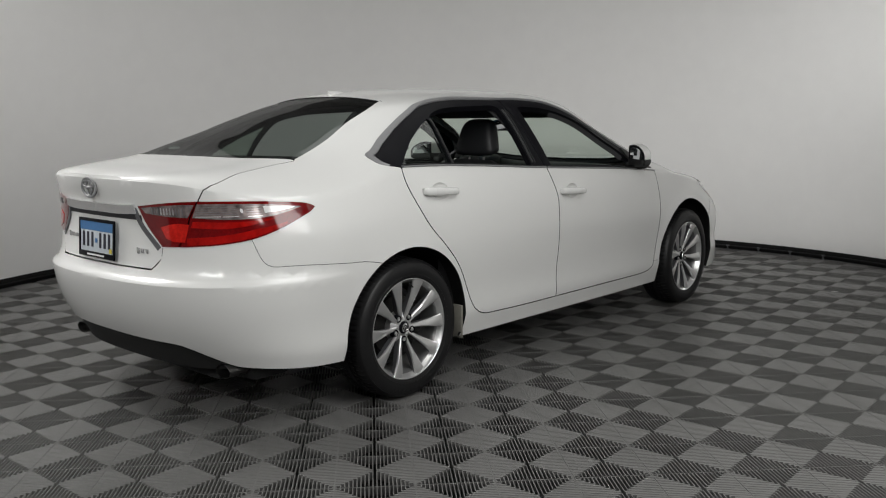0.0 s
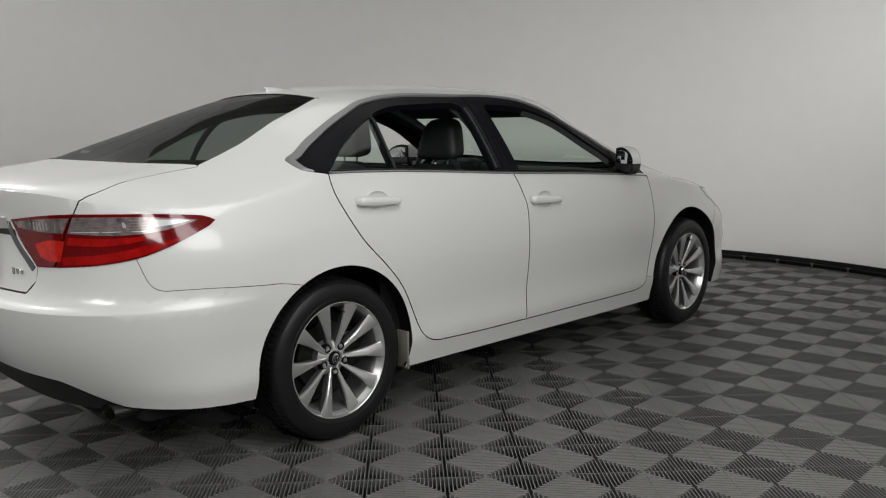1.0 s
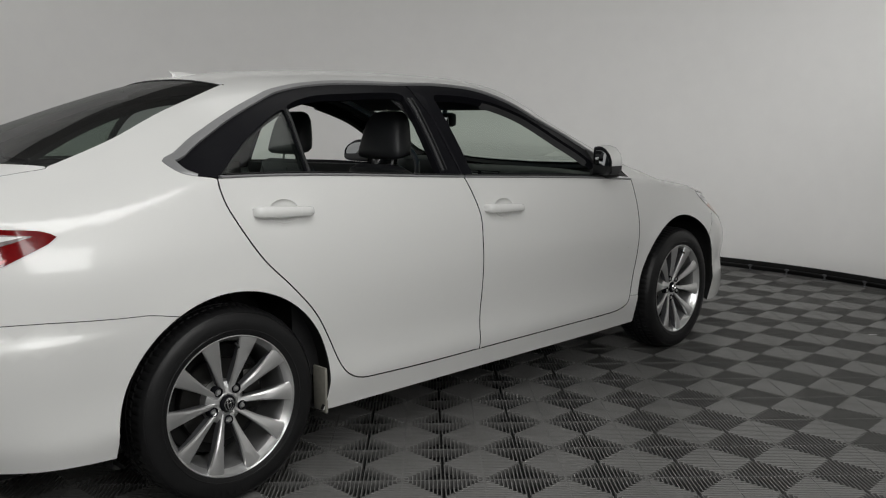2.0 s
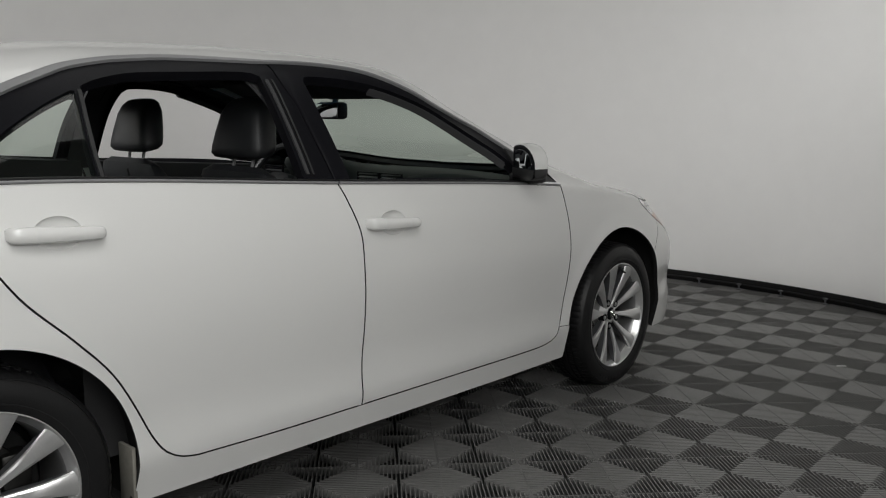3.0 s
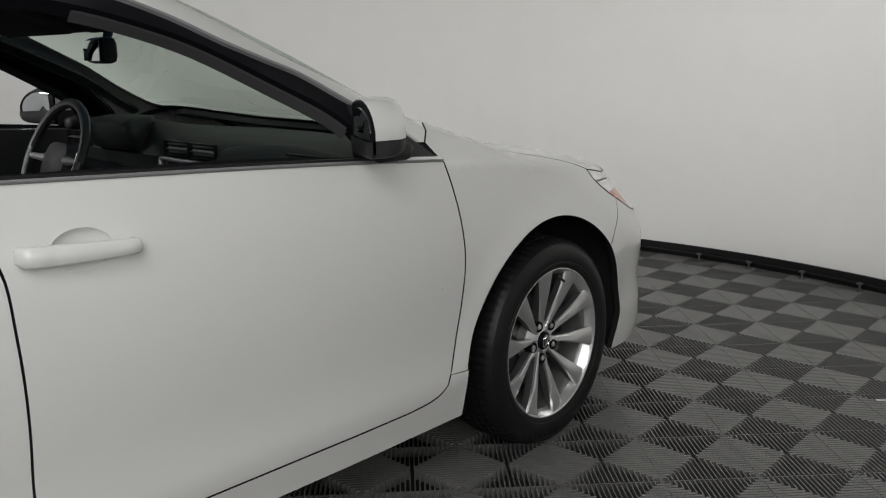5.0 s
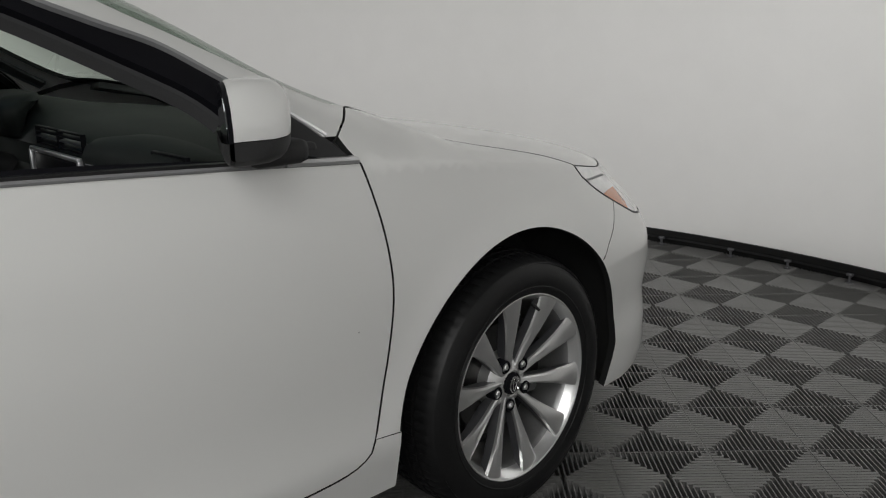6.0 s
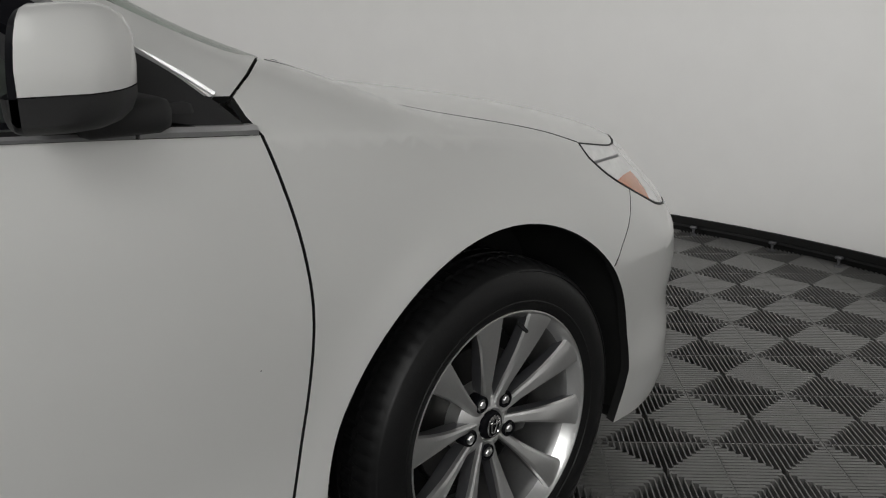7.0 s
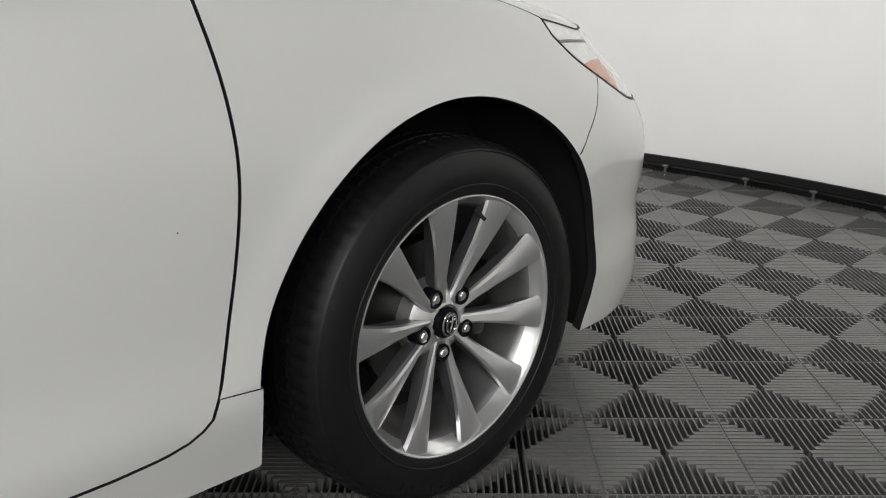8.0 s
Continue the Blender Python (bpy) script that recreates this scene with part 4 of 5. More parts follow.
mesh_pair("reflector", clear_band, CLEAR_LENS, outer_lamps, "clear ribbed band with bright reflectors")
mesh_pair("reflector", clear_band_in, CLEAR_LENS, inner_lamps, "clear ribbed band with bright reflectors")
mesh_pair("brake_lens", bright_red, RED, outer_lamps, "bright red lens")
mesh_pair("brake_lens", bright_red_in, RED_GLOW, inner_lamps, "bright red lens")
mesh_pair("tail_lens", mid_red, RED, outer_lamps)
for k in range(5):
    z0 = 0.927 + 0.0095 * k
    for s0, s1 in ((-1.040 + 0.6 * (z0 - 0.927), -0.915), (-0.905, -0.828), (-0.785, -0.715)):
        mesh_pair("rib", lambda bm: strip(bm, wrap, spline([(s0, z0), (s1, z0 + 0.001)]), 0.0020, 0.0066, 0.003), LAMP_SILVER if k == 0 else ALLOY_DARK, outer_lamps)
for k in range(11):
    s1 = -1.10 - 0.016 * k
    mesh_pair("rib", lambda bm: strip(bm, wrap, spline([(s1 - 0.003, 0.933), (s1 + 0.003, 0.960)]), 0.0045, 0.0066, 0.003), BRUSHED if 2 < k < 8 else ALLOY_DARK, inner_lamps)
bulb = [(-0.807 + 0.007 * math.cos(a), 0.950 + 0.010 * math.sin(a)) for a in np.linspace(0, 2 * math.pi, 25)[:-1]]
mesh_pair("bulb", lambda bm: patch(bm, wrap, np.array(bulb), step=0.01, out=0.009, flange=0.006), BRUSHED, outer_lamps, "bright round bulb behind the lens")
mesh_pair("bright_wedge", lambda bm: patch(bm, wrap, loop(spline([(-0.55, 0.956), (-0.62, 0.962), (-0.70, 0.966)]), spline([(-0.70, 0.938), (-0.63, 0.944), (-0.55, 0.956)])), step=0.02, out=0.0075, flange=0.003), LAMP_SILVER, outer_lamps)

head_lamps = [o for o in car.children if o.name.startswith("headlamp")]


def amber(bm):
    patch(bm, wrap, loop(S((3.168, 0.7585), (3.235, 0.7255), (3.303, 0.695)), S((3.300, 0.714), (3.287, 0.738), (3.262, 0.760)), S((3.21, 0.762))), step=0.02, out=0.0015, flange=0.003)


def lamp_edge(bm):
    strip(bm, wrap, beside(spline(LAMP_H_LOW), 0.003), 0.006, 0.001, 0.004)


def lamp_top_edge(bm):
    strip(bm, over, beside(spline(LAMP_H_TOP), -0.006), 0.011, 0.001, 0.004)


def lamp_line(bm):
    strip(bm, wrap, spline(S((3.098, 0.806), (3.17, 0.802), (3.24, 0.796))), 0.005, 0.001, 0.003)


mesh_pair("side_reflector", amber, AMBER, head_lamps, "amber side reflector")
mesh_pair("edge_seal", lamp_edge, BLACK, head_lamps)
mesh_pair("edge_seal", lamp_top_edge, BLACK, head_lamps)
mesh_pair("inner_line", lamp_line, ALLOY_DARK, head_lamps)


def cowl(bm):
    patch(bm, over, loop(spline([(2.62, 1.0)] + XY((0.3, 2.605), (0.55, 2.515), (0.63, 2.480))), [(2.41, 0.39)], spline(XY((0.62, 2.42), (0.55, 2.475), (0.35, 2.565)) + [(2.595, 1.0)])), out=-0.016, flange=0.02)


def frit(bm):
    edge = np.array(XY((0.71, 2.38), (0.64, 2.43), (0.55, 2.490), (0.35, 2.580)) + [(2.612, 1.0)])
    patch(bm, over, loop(spline(edge), spline(edge - np.array([0.034, 0.0]))[::-1]), out=-0.010, flange=0.004)


shell("screen_border", frit, BLACK, windshield, "black border along the foot of the windshield", sides=0)
shell("cowl", cowl, PLASTIC, car, "black plastic cowl under the windshield", sides=0)


# door handles
def handle(bm, y0, z0, slope):
    """A grab handle: a flat-faced bar with blunt rounded ends, a little taller at the rear, turned in at both ends."""
    length, rows = 0.232, []
    for f, tall, proud in ((0.0, 0.40, 0.10), (0.006, 0.62, 0.45), (0.02, 0.82, 0.72), (0.05, 0.96, 0.88), (0.10, 1.0, 0.96), (0.24, 1.0, 1.0), (0.25, 0.985, 0.985), (0.26, 1.0, 1.0),
                           (0.45, 0.97, 1.02), (0.60, 0.92, 1.02), (0.735, 0.88, 1.0), (0.745, 0.865, 0.985), (0.755, 0.88, 1.0), (0.88, 0.83, 0.94), (0.95, 0.76, 0.84), (0.982, 0.62, 0.66), (0.995, 0.44, 0.40), (1.0, 0.28, 0.10)):
        y, z = y0 + length * f, z0 + slope * f
        hz, depth = 0.0195 * tall, 0.037 * proud
        x0 = float(wrap(y, z)[0])
        back = depth - 0.020 if 0.08 < f < 0.93 else -0.002
        rows.append([bm.verts.new(q) for q in ((x0 + back, y, z - hz * 0.9), (x0 + depth - 0.010, y, z - hz), (x0 + depth - 0.003, y, z - hz * 0.80), (x0 + depth, y, z - hz * 0.45), (x0 + depth + 0.001, y, z + hz * 0.1),
                                               (x0 + depth - 0.002, y, z + hz * 0.62), (x0 + depth - 0.006, y, z + hz * 0.90), (x0 + depth - 0.012, y, z + hz), (x0 + back, y, z + hz * 0.9))])
    for p, q in zip(rows, rows[1:]):
        for i in range(9):
            bm.faces.new((p[i], p[(i + 1) % 9], q[(i + 1) % 9], q[i]))
    bm.faces.new(rows[0]), bm.faces.new(rows[-1][::-1])


def cup(bm, key):
    """The hollow behind the handle: a smooth dish sunk in the door skin."""
    rows = []
    for r, depth in ((1.0, 0.0), (0.985, 0.002), (0.93, 0.006), (0.82, 0.012), (0.62, 0.018), (0.35, 0.021), (0.10, 0.022)):
        line = cup_rim(key, r)
        rows.append([bm.verts.new(p - np.array([depth * 0.65, 0, 0])) for p in wrap(line[:, 0], line[:, 1])])
    for p, q in zip(rows, rows[1:]):
        for i in range(32):
            bm.faces.new((p[i], p[(i + 1) % 32], q[(i + 1) % 32], q[i]))
    bm.faces.new(rows[-1])


for doors, key in ((rear_doors, "rear"), (front_doors, "front")):
    mesh_pair("door_handle", lambda bm: handle(bm, *HANDLES[key], -0.012), PAINT, doors, "pearl white grab handle")
    mesh_pair("handle_cup", lambda bm: cup(bm, key), PAINT, doors, smooth=60)

# belt moulding along the foot of the windows
def belt_line(y0, y1):
    y = np.linspace(y0, y1, max(int((y1 - y0) / 0.03), 3))
    return np.stack([y, np.full(len(y), 0.0)], -1)


def moulding(bm, y0, y1, z_up=0.005, out=0.005, h=0.008):
    rows = []
    for y in np.linspace(y0, y1, max(int((y1 - y0) / 0.03), 3)):
        z = float(shoulder(y)) + z_up
        x = float(wrap(side_s(y, z - z_up), z - z_up)[0])
        rows.append([bm.verts.new(p) for p in ((x - 0.02, y, z - h / 2), (x + out * 0.7, y, z - h / 2), (x + out, y, z), (x + out * 0.4, y, z + h / 2), (x - 0.02, y, z + h / 2))])
    for p, q in zip(rows, rows[1:]):
        for i in range(5):
            bm.faces.new((p[i], p[(i + 1) % 5], q[(i + 1) % 5], q[i]))
    bm.faces.new(rows[0]), bm.faces.new(rows[-1][::-1])


mesh_pair("belt_moulding", lambda bm: moulding(bm, 0.0, 1.098), SATIN, rear_doors, "satin belt moulding")
mesh_pair("belt_moulding", lambda bm: moulding(bm, 1.106, 2.118), SATIN, front_doors, "satin belt moulding")
mesh_pair("belt_moulding", lambda bm: moulding(bm, 2.122, 2.292, 0.008, 0.007, 0.013), BRUSHED, front_doors, "bright end of the belt moulding")
mesh_pair("belt_seal", lambda bm: moulding(bm, 0.02, 1.096, 0.0115, 0.001, 0.006), RUBBER, rear_doors)
mesh_pair("belt_seal", lambda bm: moulding(bm, 1.108, 2.20, 0.0115, 0.001, 0.006), RUBBER, front_doors)


def channel(bm, y_off, w):
    line = np.array([(0.985, 0.02), (0.994, 0.18), (1.014, 0.370)]) + np.array([y_off, 0])
    ribbon(bm, spline(line), w, 0.01, 0.001)


mesh_pair("window_channel", lambda bm: channel(bm, 0.012, 0.010), FABRIC, rear_doors, "grey window channel")
mesh_pair("window_channel", lambda bm: channel(bm, 0.034, 0.007), PLASTIC, rear_doors)
mesh_pair("window_seal", lambda bm: ribbon(bm, spline([(1.46, 0.338), (1.56, 0.288), (1.64, 0.250), (1.72, 0.216), (1.81, 0.180), (1.90, 0.149), (1.98, 0.122), (2.035, 0.097), (2.066, 0.070)]), 0.013, 0.046, -0.040), FABRIC, front_doors, "grey seal along the window opening")
mesh_pair("divider_bar", lambda bm: ribbon(bm, spline([(0.347, 0.012), (0.358, 0.12), (0.394, 0.322)]), 0.010, 0.012, 0.000), PLASTIC, rear_doors, "black bar between the panes")

# side mirrors
def mirror_shape(bm, scale=1.0, cut=None):
    """A rounded wedge, wide at the outer end, open towards the rear."""
    rows = []
    for k in range(15):
        f = k / 14
        x = 0.848 + 0.146 * f
        top = 1.148 - 0.070 * f ** 2.6 - 0.016 * (1 - f) ** 2
        low = 0.992 + 0.006 * f + 0.006 * f ** 4
        rear = 2.008 - 0.072 * f
        front = 2.132 - 0.085 * f ** 2.2
        ring = []
        for j in range(20):
            a = 2 * math.pi * j / 20
            cy, cz = math.cos(a), math.sin(a)
            sq = lambda v, p: math.copysign(abs(v) ** p, v)
            yy = (rear + front) / 2 + (front - rear) / 2 * (sq(cy, 0.75) if cy > 0 else sq(cy, 0.34))
            zz = (top + low) / 2 + (top - low) / 2 * sq(cz, 0.55)
            shrink = 1 - 0.22 * max(0.0, (f - 0.84) / 0.16) ** 2
            ring.append(bm.verts.new((x, (rear + front) / 2 - 0.01 + (yy - (rear + front) / 2 + 0.01) * shrink, (top + low) / 2 + (zz - (top + low) / 2) * shrink)))
        rows.append(ring)
    for p, q in zip(rows, rows[1:]):
        for i in range(20):
            bm.faces.new((p[i], p[(i + 1) % 20], q[(i + 1) % 20], q[i]))
    bm.faces.new(rows[0]), bm.faces.new(rows[-1][::-1])


mirrors = []
for side in (1, -1):
    m = new("side_mirror")
    m.parent = car
    tagged(m, "door mirror with a white cap and a black foot")
    mirrors.append(m)


def cap_mesh(bm):
    mirror_shape(bm)
    geom = bm.verts[:] + bm.edges[:] + bm.faces[:]
    bmesh.ops.bisect_plane(bm, geom=geom, plane_co=(0.95, 2.05, 1.044), plane_no=(-0.03, -0.02, -1.0), clear_outer=True)
    geom = bm.verts[:] + bm.edges[:] + bm.faces[:]
    bmesh.ops.bisect_plane(bm, geom=geom, plane_co=(0.93, 1.986, 1.08), plane_no=(-0.45, -1.0, 0.0), clear_outer=True)


def base_mesh(bm):
    mirror_shape(bm)
    geom = bm.verts[:] + bm.edges[:] + bm.faces[:]
    bmesh.ops.bisect_plane(bm, geom=geom, plane_co=(0.95, 2.05, 1.0425), plane_no=(0.03, 0.02, 1.0), clear_outer=True)
    made = box(bm, (0.11, 0.12, 0.045), (0.852, 2.105, 1.000), 0.016)
    box(bm, (0.05, 0.15, 0.030), (0.832, 2.14, 0.992), 0.010)


def mirror_rim(bm):
    mirror_shape(bm)
    geom = bm.verts[:] + bm.edges[:] + bm.faces[:]
    bmesh.ops.bisect_plane(bm, geom=geom, plane_co=(0.93, 1.9865, 1.08), plane_no=(0.45, 1.0, 0.0), clear_outer=True)
    geom = bm.verts[:] + bm.edges[:] + bm.faces[:]
    cut = bmesh.ops.bisect_plane(bm, geom=geom, plane_co=(0.93, 1.978, 1.08), plane_no=(-0.45, -1.0, 0.0), clear_outer=True)["geom_cut"]
    bmesh.ops.edgeloop_fill(bm, edges=[e for e in cut if isinstance(e, bmesh.types.BMEdge)])


def mirror_pane(bm):
    mirror_shape(bm)
    for v in bm.verts:
        v.co = Vector((0.928, 1.975, 1.072)) + (v.co - Vector((0.928, 1.975, 1.072))) * 0.80
    geom = bm.verts[:] + bm.edges[:] + bm.faces[:]
    bmesh.ops.bisect_plane(bm, geom=geom, plane_co=(0.93, 1.984, 1.08), plane_no=(0.45, 1.0, 0.0), clear_outer=True)
    geom = bm.verts[:] + bm.edges[:] + bm.faces[:]
    cut = bmesh.ops.bisect_plane(bm, geom=geom, plane_co=(0.93, 1.9762, 1.08), plane_no=(-0.45, -1.0, 0.0), clear_outer=True)["geom_cut"]
    bmesh.ops.edgeloop_fill(bm, edges=[e for e in cut if isinstance(e, bmesh.types.BMEdge)])


mesh_pair("mirror_cap", cap_mesh, PAINT, mirrors, "pearl white mirror cap", smooth=50)
mesh_pair("mirror_foot", base_mesh, PLASTIC, mirrors, "black mirror foot", smooth=50)
mesh_pair("mirror_rim", mirror_rim, BLACK, mirrors, smooth=50)
mesh_pair("mirror_glass", mirror_pane, SILVER_GLASS, mirrors, "mirror glass facing the rear", smooth=30)


def sail(bm):
    patch(bm, over, loop(straight((2.076, 0.020), (2.285, 0.004)), spline([(2.255, 0.045), (2.20, 0.092), (2.13, 0.128), (2.10, 0.130)]), [(2.080, 0.06)]), step=0.04, out=0.004, flange=0.01)


mesh_pair("sail_panel", sail, PLASTIC, mirrors, "black corner panel behind the mirror")
mesh_pair("sail_trim", lambda bm: ribbon(bm, spline([(2.160, 0.130), (2.200, 0.110), (2.235, 0.087), (2.262, 0.064)]), 0.007, 0.004, 0.007), BRUSHED, mirrors)

# tail: garnish, emblem, number plate, lettering bars
def garnish(bm):
    strip(bm, wrap, spline([(END_R, 0.946), (-1.44, 0.946), (-1.352, 0.952)]), 0.040, 0.010, 0.012)


shell("garnish", garnish, CHROME, trunk, "bright bar over the number plate", sides=0)


def garnish_leg(bm):
    strip(bm, wrap, beside(spline([(-1.352, 0.955), (-1.327, 0.88), (-1.247, 0.797)]), -0.010), 0.020, 0.006, 0.010)


mesh_pair("garnish_leg", garnish_leg, ALLOY_DARK, (trunk, trunk), "satin bar along the inner lamp edge")


def tail_place(x, z, out=0.0):
    """A place on the tail, for small things fixed to it."""
    p = wrap(rear_s(abs(x), z), z)
    return Vector((x, float(p[1]) - out, z))


# raised dark strip: the shade of the recess, put in as colour
def under_garnish(bm):
    strip(bm, wrap, spline([(END_R, 0.916), (-1.42, 0.916), (-1.335, 0.915)]), 0.022, 0.003, 0.004)


shell("handle_recess", under_garnish, PLASTIC, trunk, "dark strip for the shade of the recess under the bar", sides=0)
plate_m = Matrix.Translation((0, -1.062, 0.805)) @ Matrix.Rotation(radians(-4), 4, "X")
plate = new("number_plate")
plate.parent = trunk
plate.matrix_basis = plate_m
tagged(plate, "blue and white number plate in a black frame")
bm = bmesh.new()
box(bm, (0.300, 0.004, 0.148), (0, 0, 0), 0.0015)
part("plate_sheet", bm, PLATE_WHITE, plate)
bm = bmesh.new()
box(bm, (0.300, 0.002, 0.040), (0, -0.0030, 0.052), 0.0005)
part("plate_band", bm, PLATE_BLUE, plate, "blue band with a lake scene", smooth=0)
bm = bmesh.new()
for size, at in (((0.318, 0.010, 0.014), (0, -0.002, 0.078)), ((0.318, 0.010, 0.024), (0, -0.002, -0.074)), ((0.012, 0.010, 0.162), (0.153, -0.0015, 0)), ((0.012, 0.010, 0.162), (-0.153, -0.0015, 0))):
    box(bm, size, at, 0.003)
part("plate_frame", bm, BLACK, plate, "black plate frame")
for k, x in enumerate((-0.114, -0.075, -0.036, 0.036, 0.075, 0.114)):
    bm = bmesh.new()
    box(bm, (0.018, 0.0016, 0.066), (x, -0.0042, -0.008), 0.0006)
    part("plate_bar", bm, INK, plate, smooth=0)
bm = bmesh.new()
box(bm, (0.020, 0.0016, 0.020), (0, -0.0042, -0.010), 0.0006)
part("plate_mark", bm, PLATE_BLUE, plate, smooth=0)
bm = bmesh.new()
box(bm, (0.022, 0.0016, 0.020), (0.128, -0.0046, -0.048), 0.0006)
part("plate_sticker", bm, material("yellow_sticker", (0.62, 0.50, 0.05), rough=0.5), plate, smooth=0)
bm = bmesh.new()
box(bm, (0.15, 0.0016, 0.008), (0, -0.0075, -0.074), 0.0006)
part("frame_lettering", bm, PAPER, plate, smooth=0)

emblem = new("tail_emblem")
emblem.parent = trunk
emblem.matrix_basis = Matrix.Translation(tail_place(0.0, 1.030, 0.006)) @ Matrix.Rotation(radians(4), 4, "X")
tagged(emblem, "bright oval emblem")
for rx, rz, cz in ((0.062, 0.041, 0.0), (0.021, 0.036, 0.0), (0.050, 0.015, 0.016)):
    bm = bmesh.new()
    tube(bm, [(rx * math.cos(a), -0.002, cz + rz * math.sin(a)) for a in np.linspace(0, 2 * math.pi, 41)], 0.0058, seg=8, caps=False)
    part("oval", bm, SATIN, emblem)
for x0, z0, n, w in ((-0.325, 0.800, 5, 0.022), (0.300, 0.775, 3, 0.024)):
    letters = new("lettering")
    letters.parent = trunk
    tagged(letters, "small bright lettering bars")
    for k in range(n):
        bm = bmesh.new()
        p = tail_place(x0 + k * w * 1.15, z0, 0.003)
        box(bm, (w * 0.8, 0.005, 0.018 if k else 0.026), tuple(p), 0.0015)
        part("letter_bar", bm, CHROME, letters)

# lower valance and exhaust tips
def valance(bm):
    patch(bm, wrap, loop(spline([(-0.97, 0.292), (-1.06, 0.326), (-1.16, 0.366), (-1.25, 0.380), (END_R, 0.384)]), straight((END_R, 0.384), (END_R, 0.262)), spline([(END_R, 0.262), (-1.2, 0.262), (-1.02, 0.270), (-0.97, 0.288)])), out=-0.012, flange=0.03)


shell("valance", valance, VOID, car, "black lower rear valance", sides=0)
for sx in (1, -1):
    tip = new("exhaust_tip")
    tip.parent = car
    tagged(tip, "oval dark steel exhaust tip")
    bm = bmesh.new()
    rows = []
    for y, f in ((-0.70, 0.96), (-0.83, 1.0), (-0.862, 1.03), (-0.864, 0.97), (-0.84, 0.90), (-0.74, 0.88)):
        rows.append([bm.verts.new((sx * 0.625 + 0.050 * f * math.cos(a), y, 0.272 + 0.029 * f * math.sin(a))) for a in np.linspace(0, 2 * math.pi, 25)[:-1]])
    for p, q in zip(rows, rows[1:]):
        for i in range(24):
            bm.faces.new((p[i], p[(i + 1) % 24], q[(i + 1) % 24], q[i]))
    part("pipe", bm, STEEL, tip)
    bm = bmesh.new()
    box(bm, (0.30, 0.22, 0.12), (sx * 0.55, -0.66, 0.27), 0.04)
    part("silencer", bm, VOID, tip)

# roof aerial
aerial = new("aerial")
aerial.parent = car
tagged(aerial, "white shark-fin aerial on the roof")
bm = bmesh.new()
rows = []
for k in range(9):
    f = k / 8
    y = 0.30 + 0.10 * f
    h = 0.022 * (1 - f) ** 0.8 + 0.003
    w = 0.022 * math.sin(math.pi * (0.12 + 0.86 * f)) ** 0.6
    z0 = float(ridge(y)) - 0.002
    rows.append([bm.verts.new(p) for p in ((-w, y, z0), (-w * 0.55, y, z0 + h * 0.55), (0, y - 0.02 * (1 - f), z0 + h), (w * 0.55, y, z0 + h * 0.55), (w, y, z0))])
for p, q in zip(rows, rows[1:]):
    for i in range(4):
        bm.faces.new((p[i], p[i + 1], q[i + 1], q[i]))
bm.faces.new(rows[0]), bm.faces.new(rows[-1][::-1])
part("fin", bm, PAINT, aerial, smooth=50)

# underside, wheel wells, mud flaps
def well_x(y, z):
    return float(wrap(side_s(y, z), z)[0]) - 0.013


for wy, r, xo in ((WHEEL_R, 0.412, 0.87), (WHEEL_F, 0.424, 0.87)):
    for sx in (1, -1):
        bm = bmesh.new()
        rows = []
        for k in range(25):
            a = radians(-25 + 230 * k / 24)
            rows.append([bm.verts.new((sx * min(x, well_x(wy[0] + rr * math.cos(a), max(wy[1] + rr * math.sin(a), 0.215))), wy[0] + rr * math.cos(a), max(wy[1] + rr * math.sin(a), 0.215))) for x, rr in ((xo, r + 0.004), (0.76, r + 0.008), (0.56, r + 0.008), (0.54, 0.02))])
        for p, q in zip(rows, rows[1:]):
            for i in range(3):
                bm.faces.new((p[i], p[i + 1], q[i + 1], q[i]))
        part("wheel_well", bm, VOID, car, "black wheel-arch liner")
bm = bmesh.new()
box(bm, (1.08, 4.30, 0.06), (0, 1.32, 0.235), 0.02)
box(bm, (1.60, 1.90, 0.05), (0, 1.38, 0.235), 0.02)
box(bm, (0.24, 1.7, 0.10), (0.0, 1.2, 0.21), 0.03)
part("underbody", bm, VOID, car, "black underbody")
for y, z in ((0.362, 0.30),):
    for sx in (1, -1):
        bm = bmesh.new()
        box(bm, (0.075, 0.012, 0.17), (sx * 0.832, y + 0.024, z - 0.005), 0.004)
        part("sill_end", bm, UNDERSEAL, car, "dull beige end of the sill")


# ---- the cabin, seen through the open windows ----
def pad(bm, rows, seg=20, power=0.55):
    """A cushion lofted through rounded rectangles: rows of (centre, width, depth, tilt degrees about x)."""
    rings = []
    for c, w, d, tilt in rows:
        m = Matrix.Translation(c) @ Matrix.Rotation(radians(tilt), 4, "X")
        ring = []
        for j in range(seg):
            a = 2 * math.pi * j / seg
            px, py = math.copysign(abs(math.cos(a)) ** power, math.cos(a)), math.copysign(abs(math.sin(a)) ** power, math.sin(a))
            ring.append(bm.verts.new(m @ Vector((w / 2 * px, d / 2 * py, 0))))
        rings.append(ring)
    for p, q in zip(rings, rings[1:]):
        for i in range(seg):
            bm.faces.new((p[i], p[(i + 1) % seg], q[(i + 1) % seg], q[i]))
    bm.faces.new(rings[0][::-1]), bm.faces.new(rings[-1])


